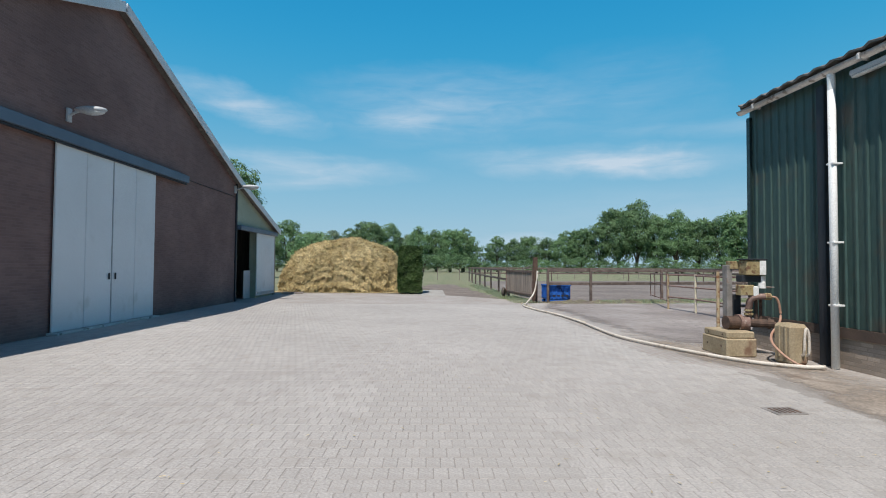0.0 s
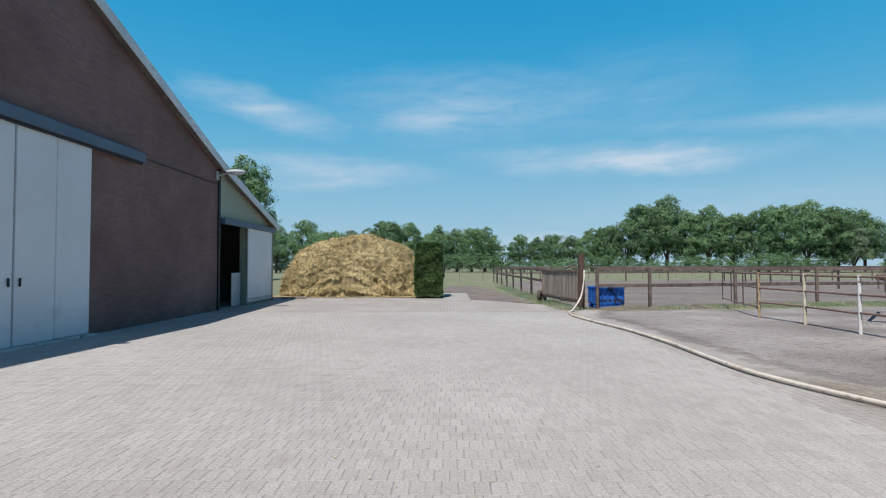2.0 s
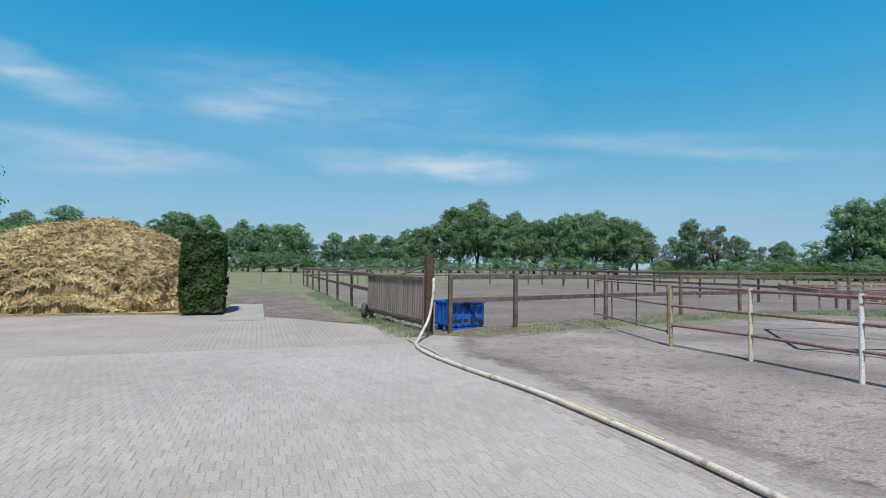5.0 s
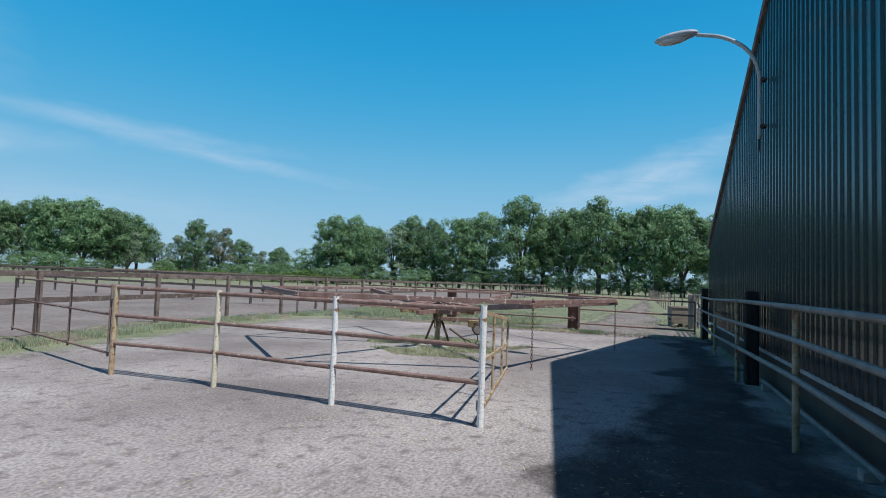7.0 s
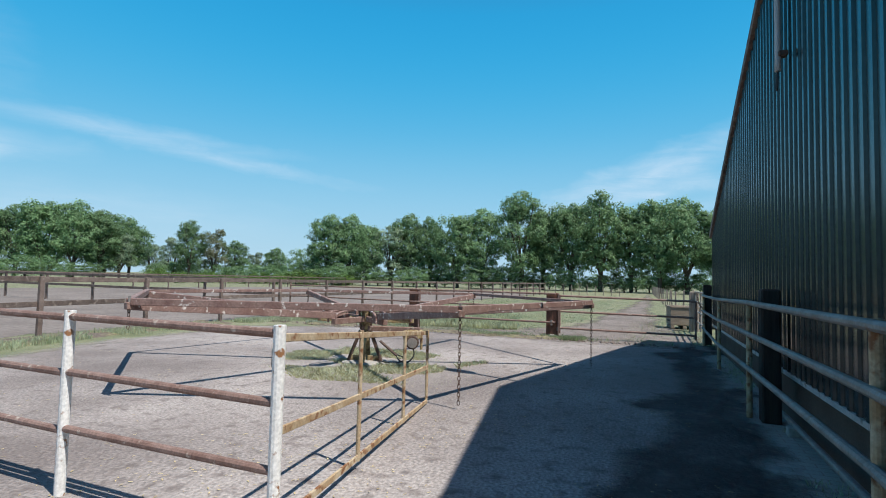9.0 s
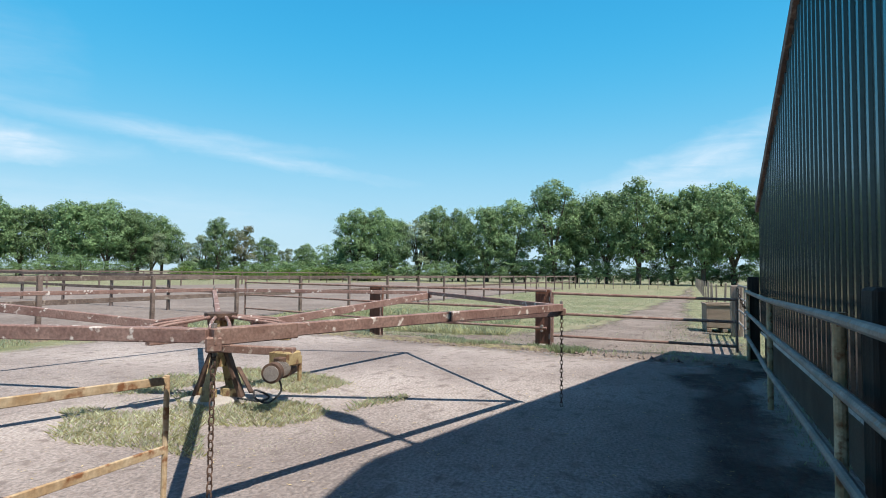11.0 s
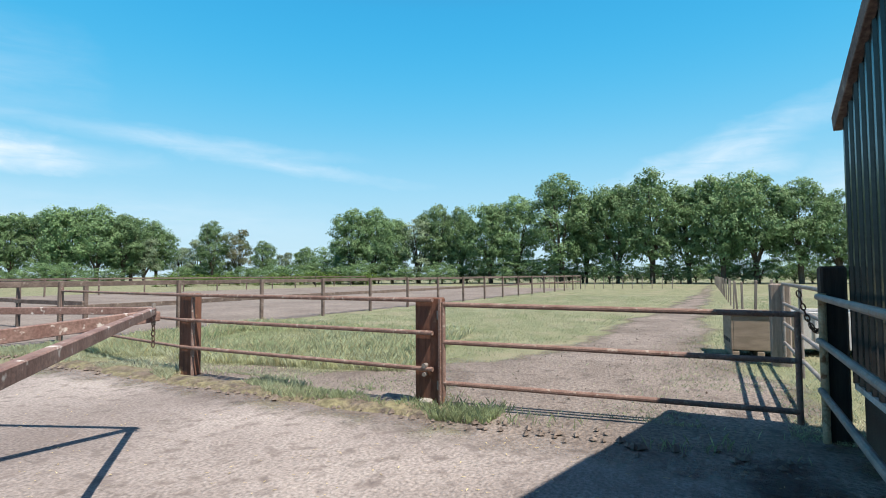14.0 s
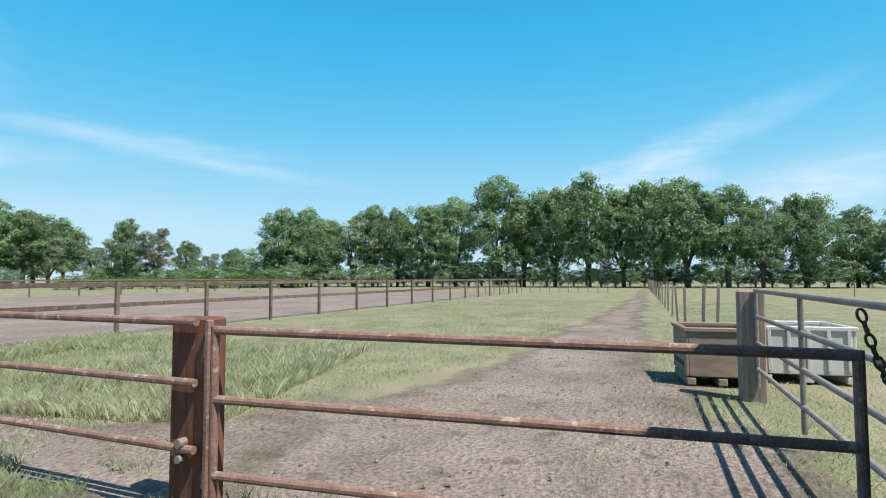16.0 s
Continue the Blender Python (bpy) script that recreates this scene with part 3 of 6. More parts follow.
# Follows the gable's shaded foot; deepens the shade there besides the damp.
patch("damp_shade_strip", [(6.9, 10.1), (22.3, 10.35), (22.3, 11.9), (20.8, 11.7), (19.6, 11.9), (17.0, 11.6), (14.6, 12.1), (12.4, 12.1), (10.6, 12.6), (9.0, 12.6), (7.6, 12.9), (6.6, 11.6)], 0.006, M_DAMPSHADE, "damp soil along the foot of the green wall, darkened to deepen its shade", "ground", 0.36, 8, rim=0.5)
patch("sandy_strip", [(4.7, 2.0), (6.9, 2.0), (6.9, 9.9), (6.1, 10.6), (5.5, 11.0), (5.1, 13.0), (4.85, 16.5), (4.75, 12.0), (4.7, 9.5), (5.2, 7.4), (4.9, 5.0)], 0.0045, M_SANDY, "brown sandy dirt washed over the paving", "ground", 0.16, 9, rim=0.5)
tagged(new("concrete_slab", finish(boxm(0.80, 29.6, 0.0, 1.2, 6.4, 0.05, 0.01), "concrete_slab", M_SLAB)), "pale concrete slab beside the clipped hedge", "slab", kind="structure")


# ---- left barn ----
BX = -7.35
def verge(y):
    """The height of the barn's roof edge."""
    d = abs(y - 13.3)
    return 7.97 - 0.368 * d if d < 8.6 else 4.805 - 0.29 * (d - 8.6)


def gable_wall(name, y0, y1, z0, openings, material, label):
    """The barn's end wall, 0.3 m thick, with openings (y0, y1, height)."""
    bm = bmesh.new()
    cuts = sorted({y0, y1, *[v for o in openings for v in o[:2] if y0 < v < y1], *([13.3] if y0 < 13.3 < y1 else []), *([21.9] if y0 < 21.9 < y1 else [])})
    for a, b in zip(cuts, cuts[1:]):
        low = z0
        for o in openings:
            if o[0] <= a + 1e-6 and b <= o[1] + 1e-6:
                low = o[2]
        quad = [(a, low), (b, low), (b, verge(b - 1e-4) - 0.05), (a, verge(a + 1e-4) - 0.05)]
        f = [bm.verts.new((BX, y, z)) for y, z in quad]
        g = [bm.verts.new((BX - 0.3, y, z)) for y, z in quad]
        bm.faces.new(f)
        bm.faces.new(g[::-1])
        for i in range(4):
            bm.faces.new((f[i], g[i], g[(i + 1) % 4], f[(i + 1) % 4]))
    bmesh.ops.recalc_face_normals(bm, faces=bm.faces[:])
    return tagged(new(name, finish(bm, name, material)), label, "wall", kind="structure")


gable_wall("wall_barn_gable", 4.7, 21.85, -0.05, [(11.3, 15.2, 4.05)], M_BARNBRICK, "dark red brown brick gable of the barn")
gable_wall("wall_annex_gable", 21.85, 27.3, -0.05, [(22.0, 24.5, 3.0)], M_CREAM, "pale green clad gable of the low annex")
gable_wall("wall_annex_south", -0.7, 4.7, -0.05, [], M_BARNBRICK, "dark red brown brick end wall of the barn")
for nm, y, mt in (("wall_barn_north", 27.15, M_GREYWOOD), ("wall_barn_south", -0.55, M_BARNBRICK)):
    tagged(new(nm, finish(boxm(BX - 20.3, y, 1.6, 40, 0.3, 3.3), nm, mt)), "long low side wall of the barn", "wall", kind="structure")
tagged(new("wall_barn_west", finish(boxm(BX - 40.2, 13.3, 2.2, 0.3, 27.4, 4.4), "wall_barn_west", M_BARNBRICK)), "brick back wall of the barn", "wall", kind="structure")
# Inner wall and floor coloured near black for the shade behind the openings.
tagged(new("wall_barn_inner", finish(boxm(BX - 7, 13.3, 1.6, 0.3, 27.2, 3.3), "wall_barn_inner", M_SHADEDARK)), "partition inside the barn, darkened for indoor shade", "wall", kind="structure")
tagged(new("floor_barn", finish(boxm(BX - 4.3, 13.3, -0.03, 7.6, 27, 0.04), "floor_barn", M_SHADEDARK)), "concrete floor inside the barn, darkened for indoor shade", "floor", kind="structure")


def roof_plane(name, p, q, depth, thick, material, label):
    """A roof slab between two points of the verge, running back from it."""
    bm = bmesh.new()
    (ya, za), (yb, zb) = p, q
    ring = [(ya, za), (yb, zb), (yb, zb + thick), (ya, za + thick)]
    f = [bm.verts.new((BX + 0.22, y, z)) for y, z in ring]
    g = [bm.verts.new((BX - depth, y, z)) for y, z in ring]
    bm.faces.new(f)
    bm.faces.new(g[::-1])
    for i in range(4):
        bm.faces.new((f[i], g[i], g[(i + 1) % 4], f[(i + 1) % 4]))
    bmesh.ops.recalc_face_normals(bm, faces=bm.faces[:])
    return tagged(new(name, finish(bm, name, material)), label, "roof", kind="structure")


segs = [((13.3, 7.97), (21.9, 4.805)), ((21.9, 4.805), (27.6, 3.15)), ((13.3, 7.97), (4.7, 4.805)), ((4.7, 4.805), (-1.0, 3.15))]
for i, (p, q) in enumerate(segs):
    roof_plane(f"roof_barn_{i + 1}", p, q, 40.4, 0.10, M_ROOF, "grey fibre cement barn roof")
    tr = new(f"trim_barn_verge_{i + 1}", finish(beamm((BX + 0.24, p[0], p[1] + 0.02), (BX + 0.24, q[0], q[1] + 0.02), 0.035, 0.26), "verge", M_BARGE))
    tagged(tr, "pale metal verge trim along the barn roof", "trim", kind="structure")

# sliding doors and their rail
door = thing("sliding_door", BX + 0.06, 11.18, 0.05, "large white panelled sliding barn door, closed", "door", "barn doors")
for k, yy in enumerate((0.505, 1.53)):
    part("panel", boxm(0, yy, 2.03, 0.05, 1.01, 4.06, 0.012), M_DOOR, door)
part("handle", boxm(0.05, 1.92, 1.15, 0.03, 0.04, 0.16, 0.008), M_DARKPAINT, door, "black pull handle")
part("edge_strip", boxm(0.03, 2.045, 2.03, 0.03, 0.025, 4.06, 0.004), M_LAMPGREY, door)
door_b = thing("sliding_door", BX + 0.06, 13.24, 0.05, "large white panelled sliding barn door, closed", "door", "barn doors")
for yy in (0.505, 1.53):
    part("panel", boxm(0, yy, 2.03, 0.05, 1.01, 4.06, 0.012), M_DOOR, door_b)
part("handle", boxm(0.05, 0.12, 1.15, 0.03, 0.04, 0.16, 0.008), M_DARKPAINT, door_b, "black pull handle")
rail = thing("door_rail", BX + 0.1, 0, 4.16, "grey blue steel rail over the sliding doors", "door rail")
part("cover", boxm(0, 11.0, 0.06, 0.2, 12.3, 0.24, 0.01), M_BLUEBEAM, rail)
part("track", boxm(0.02, 11.0, -0.09, 0.06, 12.2, 0.05, 0.004), M_DARKPAINT, rail)
sill = new("trim_door_sill", finish(boxm(BX + 0.12, 13.23, 0.02, 0.25, 4.2, 0.05, 0.01), "sill", M_GUTTER))
tagged(sill, "concrete sill under the barn doors", "sill", kind="structure")
ad = thing("annex_door", BX + 0.07, 24.35, 0.06, "white sliding annex door, pushed open", "door")
part("panel", boxm(0, 1.35, 1.48, 0.05, 2.7, 2.9, 0.01), M_DOOR, ad)
part("brace", beamm((0.04, 0.1, 0.15), (0.04, 2.6, 0.15), 0.02, 0.10), M_LAMPGREY, ad)
ar = thing("annex_door_rail", BX + 0.1, 24.65, 3.04, "grey blue steel rail over the annex door", "door rail")
part("cover", boxm(0, 0, 0, 0.18, 5.3, 0.2, 0.01), M_BLUEBEAM, ar)
tagged(new("trim_barn_corner", finish(boxm(BX + 0.03, 21.85, 2.4, 0.06, 0.12, 4.8, 0.01), "corner", M_DARKPAINT)), "dark corner post of the barn", "trim", kind="structure")
tagged(new("trim_annex_corner", finish(boxm(BX + 0.03, 27.2, 1.5, 0.07, 0.25, 3.0, 0.01), "corner", M_GREYWOOD)), "grey timber end panel of the annex", "trim", kind="structure")
tagged(new("trim_cable", finish(tubem((BX + 0.02, 17.2, 4.26), (BX + 0.02, 21.8, 4.26), 0.012, sides=6), "cable", M_DARKPAINT)), "dark cable on the brick wall", "cable", kind="structure")

pk = thing("timber_plank", -6.55, 28.0, 0.0, "pale weathered plank lying before the straw", "plank", rz=12)
part("board", boxm(0, 0, 0.05, 1.1, 0.22, 0.10, 0.01), M_GREYWOOD, pk)
ms = thing("metal_sheet", BX - 0.22, 23.95, 0.0, "grey metal sheet leaning inside the annex opening", "sheet")
part("sheet", boxm(0, 0, 0.62, 0.03, 0.85, 1.24, 0.006), M_LAMPGREY, ms)


def wall_lamp(x, y, z, rz, length):
    """A street lamp head on a short arm from a wall; the arm points along +x."""
    t = thing("wall_lamp", x, y, z, "grey street lamp head on a short wall arm", "lamp", "barn lamps", rz)
    part("bracket", boxm(0.03, 0, 0, 0.06, 0.14, 0.30, 0.01), M_LAMPGREY, t)
    part("arm", sweep(bmesh.new(), [(0.05, 0, -0.02), (length * 0.4, 0, 0.02), (length, 0, 0.08)], 0.03), M_LAMPGREY, t)
    bm = bmesh.new()
    bmesh.ops.create_uvsphere(bm, u_segments=16, v_segments=10, radius=1, matrix=Matrix.Translation((length + 0.28, 0, 0.12)) @ Matrix.Diagonal((0.36, 0.13, 0.085, 1)))
    part("head", bm, M_LAMPGREY, t, smooth=True)
    bm = bmesh.new()
    bmesh.ops.create_uvsphere(bm, u_segments=14, v_segments=8, radius=1, matrix=Matrix.Translation((length + 0.34, 0, 0.075)) @ Matrix.Diagonal((0.25, 0.11, 0.075, 1)))
    part("cover", bm, M_LAMPGLASS, t, "pale lamp cover", smooth=True)
    return t


wall_lamp(BX, 11.6, 4.75, 0, 0.22)
wall_lamp(BX, 21.7, 4.55, 0, 0.35)

# ---- green barn, turned by two degrees ----
GB = Matrix.Translation((6.83, 9.98, 0)) @ Matrix.Rotation(radians(1.5), 4, "Z")
EAVE_W, RIDGE_U, RIDGE_Z, EAVE_E, WIDTH = 4.68, 6.5, 6.88, 2.90, 15.8


def gb_top(u):
    return EAVE_W + (RIDGE_Z - EAVE_W) * u / RIDGE_U if u < RIDGE_U else RIDGE_Z + (EAVE_E - RIDGE_Z) * (u - RIDGE_U) / (WIDTH - RIDGE_U)


def profile(length, pitch=0.25, deep=0.035):
    """Trapezoid sheeting profile along a length."""
    out, u = [], 0.0
    while u < length:
        for du, d in ((0, 0), (0.68, 0), (0.76, 1), (0.92, 1)):
            if u + du * pitch < length:
                out.append((u + du * pitch, d * deep))
        u += pitch
    return out + [(length, 0)]


def sheet_wall(name, pts, low, top, flip, label, material):
    """Profiled sheeting: pts (u, depth); top(u) gives its upper edge; flip turns it onto the west side."""
    bm = bmesh.new()
    rows = []
    for u, d in pts:
        p = (lambda z: (-d, -u, z)) if flip else (lambda z: (u, d, z))
        rows.append((bm.verts.new(p(low)), bm.verts.new(p(top(u)))))
    for a, b in zip(rows, rows[1:]):
        bm.faces.new((a[0], b[0], b[1], a[1]))
    bmesh.ops.recalc_face_normals(bm, faces=bm.faces[:])
    bmesh.ops.solidify(bm, geom=bm.faces[:], thickness=0.02)
    ob = new(name, finish(bm, name, material))
    ob.matrix_world = GB
    return tagged(ob, label, "wall", kind="structure")


# Shaded and sunlit copies of one green on the two walls.
sheet_wall("wall_green_north", profile(WIDTH, 0.21, 0.020), 0.55, lambda u: gb_top(u) - 0.03, False, "green profiled sheet gable, shade put into its colour", M_GREENSHADE)
sheet_wall("wall_green_west", profile(30.0, 0.21, 0.022), 0.62, lambda u: EAVE_W - 0.05, True, "faded green profiled sheet wall with rust stains, lightened as sunlit", M_GREENSUN)
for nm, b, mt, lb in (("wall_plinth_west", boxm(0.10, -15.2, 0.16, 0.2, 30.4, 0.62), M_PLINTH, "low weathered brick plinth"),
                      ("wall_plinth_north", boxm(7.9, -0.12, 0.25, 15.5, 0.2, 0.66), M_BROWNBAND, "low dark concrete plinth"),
                      ("wall_green_east", boxm(15.65, -15.2, 1.4, 0.2, 30, 3.0), M_GREENSHADE, "dark green side wall"),
                      ("wall_green_south", boxm(7.9, -30.2, 1.5, 15.4, 0.2, 3.0), M_GREENSHADE, "dark green back wall"),
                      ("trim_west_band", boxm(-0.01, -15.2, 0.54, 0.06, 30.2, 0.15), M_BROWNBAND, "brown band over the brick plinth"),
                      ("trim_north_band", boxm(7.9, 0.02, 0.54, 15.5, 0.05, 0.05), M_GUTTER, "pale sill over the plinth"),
                      ("trim_corner_angle", boxm(0.0, 0.0, 2.5, 0.10, 0.10, 3.85, 0.005), M_GREENSHADE, "dark green corner flashing")):
    ob = new(nm, finish(b, nm, mt))
    ob.matrix_world = GB
    tagged(ob, lb, nm.split("_")[0], kind="structure")


def wavy_roof(name, u0, z0, u1, z1, label):
    """Corrugated roof slope from the eave (u0) to the ridge (u1); the waves run down the slope."""
    bm = bmesh.new()
    rows = []
    n = 260
    for i in range(n + 1):
        v = 0.06 - 30.4 * i / n
        w = 0.028 * math.sin(2 * math.pi * v / 0.177)
        rows.append((bm.verts.new((u0, v, z0 + w)), bm.verts.new((u1, v, z1 + w))))
    for a, b in zip(rows, rows[1:]):
        bm.faces.new((a[0], b[0], b[1], a[1]))
    bmesh.ops.recalc_face_normals(bm, faces=bm.faces[:])
    bmesh.ops.solidify(bm, geom=bm.faces[:], thickness=0.03)
    ob = new(name, finish(bm, name, M_ROOF))
    ob.matrix_world = GB
    return tagged(ob, label, "roof", kind="structure")


wavy_roof("roof_green_west", -0.20, EAVE_W - 0.015, RIDGE_U, RIDGE_Z + 0.03, "grey corrugated fibre cement roof slope")
wavy_roof("roof_green_east", WIDTH + 0.10, EAVE_E - 0.03, RIDGE_U, RIDGE_Z + 0.03, "grey corrugated fibre cement roof slope")
for i, (a, b) in enumerate((((-0.14, EAVE_W - 0.1), (RIDGE_U, RIDGE_Z)), ((RIDGE_U, RIDGE_Z), (WIDTH + 0.10, EAVE_E - 0.03)))):
    ob = new(f"trim_green_verge_{i + 1}", finish(beamm((a[0], 0.055, a[1] + 0.03), (b[0], 0.055, b[1] + 0.03), 0.07, 0.16), "verge", M_BROWNRAIL))
    ob.matrix_world = GB
    tagged(ob, "weathered brown timber verge along the green gable", "trim", kind="structure")
gutter = new("rain_gutter")
gutter.matrix_world = GB @ Matrix.Translation((-0.165, 0.06, EAVE_W - 0.13))
tagged(gutter, "weathered half round gutter along the eave", "gutter")
bm = bmesh.new()
ring = [[bm.verts.new((0.075 * math.cos(a), v, 0.075 * math.sin(a))) for a in [math.pi + math.pi * k / 8 for k in range(9)]] for v in (0, -15, -30)]
for a, b in zip(ring, ring[1:]):
    for k in range(8):
        bm.faces.new((a[k], a[k + 1], b[k + 1], b[k]))
bm.faces.new(ring[0])
bmesh.ops.solidify(bm, geom=bm.faces[:], thickness=0.006)
part("channel", bm, M_GUTTER, gutter)
for k in range(12):
    part("joint", boxm(0, -0.5 - 2.4 * k, -0.03, 0.17, 0.05, 0.10, 0.01), M_GUTTER, gutter)
pipe = new("downpipe")
pipe.matrix_world = GB @ Matrix.Translation((-0.16, -2.25, 0))
tagged(pipe, "white plastic downpipe on the green wall", "downpipe")
part("pipe", tubem((0, 0, 0.0), (0, 0, EAVE_W - 0.45), 0.055, sides=16), M_PVC, pipe, smooth=True)
part("elbow", sweep(bmesh.new(), [(0, 0, EAVE_W - 0.46), (0, 0, EAVE_W - 0.33), (-0.005, 0, EAVE_W - 0.20)], 0.055, 12), M_PVC, pipe)
for z in (0.95, 1.9, 3.1):
    part("clip", boxm(0.03, 0, z, 0.16, 0.14, 0.03, 0.005), M_PVC, pipe)
post = new("trim_steel_column", finish(boxm(-0.06, -1.95, 2.2, 0.12, 0.16, 4.4, 0.01), "column", M_DARKPAINT))
post.matrix_world = GB
tagged(post, "black steel column beside the downpipe", "trim", kind="structure")
fl = new("fluorescent_fitting")
fl.matrix_world = GB @ Matrix.Translation((-0.084, -3.2, EAVE_W - 0.30))
tagged(fl, "grey tube light fitting under the eave", "lamp")
part("body", boxm(0, 0, 0, 0.10, 1.3, 0.08, 0.015), M_LAMPGREY, fl)
part("cover", boxm(-0.01, 0, -0.06, 0.09, 1.24, 0.05, 0.02), M_LAMPGLASS, fl)
# curved street lamp on the gable
lp = new("street_lamp")
lp.matrix_world = GB @ Matrix.Translation((7.2, 0.12, 4.2))
tagged(lp, "grey street lamp on a curved pipe on the gable", "lamp")
part("pole", sweep(bmesh.new(), smooth_line([(0, 0.05, -0.1), (0, 0.05, 0.6), (0, 0.08, 1.12), (0.04, 0.27, 1.50), (0.16, 0.60, 1.78), (0.32, 1.0, 1.95)]), 0.035), M_LAMPGREY, lp, smooth=True)
part("clamp", boxm(0, 0.0, 0.1, 0.12, 0.10, 0.06, 0.01), M_IRON, lp)
part("clamp", boxm(0, 0.0, 0.9, 0.12, 0.10, 0.06, 0.01), M_IRON, lp)
hd = Matrix.Translation((0.46, 1.34, 2.01)) @ Matrix.Rotation(radians(71), 4, "Z")
bm = bmesh.new()
bmesh.ops.create_uvsphere(bm, u_segments=18, v_segments=10, radius=1, matrix=hd @ Matrix.Diagonal((0.40, 0.14, 0.09, 1)))
part("head", bm, M_LAMPGREY, lp, smooth=True)
bm = bmesh.new()
bmesh.ops.create_uvsphere(bm, u_segments=16, v_segments=8, radius=1, matrix=hd @ Matrix.Translation((0.05, 0, -0.05)) @ Matrix.Diagonal((0.28, 0.115, 0.075, 1)))
part("cover", bm, M_LAMPGLASS, lp, "pale lamp cover", smooth=True)
part("cable_loop", sweep(bmesh.new(), smooth_line([(0.02, 0.05, -0.1), (0.05, 0.06, -0.25), (0.0, 0.06, -0.33), (-0.04, 0.06, -0.22), (0, 0.05, -0.12)]), 0.01, 6), M_DARKPAINT, lp)


# ---- fences ----
def fence(name, posts, rails, label, category, group, post_bm, post_mat, rail_mat, rail_r, post_name="post", shift=0.0):
    """A fence through post places; rails run from post to post at the given heights."""
    ox, oy = posts[0][:2]
    t = thing(name, ox, oy, 0, label, category, group)
    for p in posts:
        o = new(post_name, finish(post_bm(p), post_name, post_mat(p) if callable(post_mat) else post_mat))
        o.parent = t
        o.location = (p[0] - ox, p[1] - oy, 0)
    for z in rails:
        for a, b in zip(posts, posts[1:]):
            d = Vector((b[0] - a[0], b[1] - a[1], 0)).normalized()
            s = Vector((-d.y, d.x, 0)) * shift
            pa = Vector((a[0] - ox, a[1] - oy, z + random.uniform(-0.012, 0.012))) + s
            pb = Vector((b[0] - ox, b[1] - oy, z + random.uniform(-0.012, 0.012))) + s
            if isinstance(rail_r, tuple):
                part("rail", beamm(pa - d * 0.02, pb + d * 0.02, rail_r[0], rail_r[1]), rail_mat, t)
            else:
                part("rail", tubem(pa, pb, rail_r, sides=10), rail_mat, t, smooth=False)
    return t


W_POSTS = [(9.27, 19.10), (9.38, 17.30), (9.34, 15.44), (9.31, 13.58)]
fence("pipe_fence", W_POSTS, (1.235, 0.84, 0.45), "pipe fence with chipped white posts and rusty rails", "fence", "pipe fences",
      lambda p: tubem((0, 0, -0.1), (0, 0, 1.28), 0.036, sides=12), lambda p: M_YELLOWRUST if p[1] > 18 else (M_CREAMPAINT if p[1] > 16.5 else M_WHITEPAINT), M_RUSTPIPE, 0.027)


def tube_gate(name, a, b, z0, z1, rails, bars, label, material, r=0.022, flat=False, sag=0.0):
    """A hinged gate leaf from a to b with rails at heights and uprights at fractions of its length."""
    t = thing(name, a[0], a[1], 0, label, "gate", "field gates")
    d = Vector((b[0] - a[0], b[1] - a[1], 0))
    for f in bars:
        part("upright", tubem((d.x * f, d.y * f, z0 - sag * f * 0.25), (d.x * f, d.y * f, z1 - sag * f), r, sides=10), material, t)
    for z in rails:
        if flat:
            part("rail", beamm((0, 0, z), (d.x, d.y, z - sag * (0.25 + 0.75 * (z - z0) / (z1 - z0))), 0.02, 0.05, 0.004), material, t)
        else:
            part("rail", tubem((0, 0, z), (d.x, d.y, z - sag), r * 1.05, sides=10), material, t)
    for z in (z0 + 0.12, z1 - 0.15):
        part("hinge", tubem((-0.05 * d.normalized().x, -0.05 * d.normalized().y, z - 0.05), (-0.05 * d.normalized().x, -0.05 * d.normalized().y, z + 0.05), 0.03, sides=10), M_GREYPIPE, t)
    return t


tube_gate("rusty_gate", (9.38, 13.62), (13.0, 14.3), 0.10, 1.24, (1.20, 0.66, 0.13), (0.0, 0.36, 0.72, 1.0), "open sagging rusty yellow gate leaf with flat rails", M_YELLOWRUST, 0.018, True, 0.32)
tube_gate("rusty_gate", (9.27, 19.2), (10.4, 23.4), 0.25, 1.28, (1.25, 0.85, 0.30), (0.0, 0.35, 0.7, 1.0), "closed rusty tube gate leaf", M_RUSTPIPE, 0.018)

F_LINE = [(5.57, 22.25), (7.52, 22.7), (11.1, 23.85), (14.6, 24.6), (17.6, 25.0), (20.5, 25.15)] + [(23.5 + 3.05 * k, 25.2) for k in range(17)]
wood_post = lambda p: boxm(0, 0, 0.69, 0.10, 0.10, 1.44, 0.01)
fence("arena_fence", F_LINE, (1.34, 0.78), "brown weathered timber fence round the sandy arena", "fence", "arena fences", wood_post, M_BROWNRAIL, M_BROWNRAIL, (0.045, 0.12), shift=0.07)
fence("arena_fence", [(4.55, 26.6 + 3.9 * k) for k in range(8)], (1.32, 0.85), "brown weathered timber fence beside the earth track", "fence", "arena fences", wood_post, M_BROWNRAIL, M_BROWNRAIL, (0.045, 0.11), shift=0.07)
fence("arena_fence", [(4.9 + 4.2 * k, 55.0 + 0.35 * k) for k in range(20)], (1.34, 0.80), "far brown timber fence behind the arena", "fence", "arena fences", wood_post, M_BROWNRAIL, M_BROWNRAIL, (0.045, 0.12), shift=0.07)
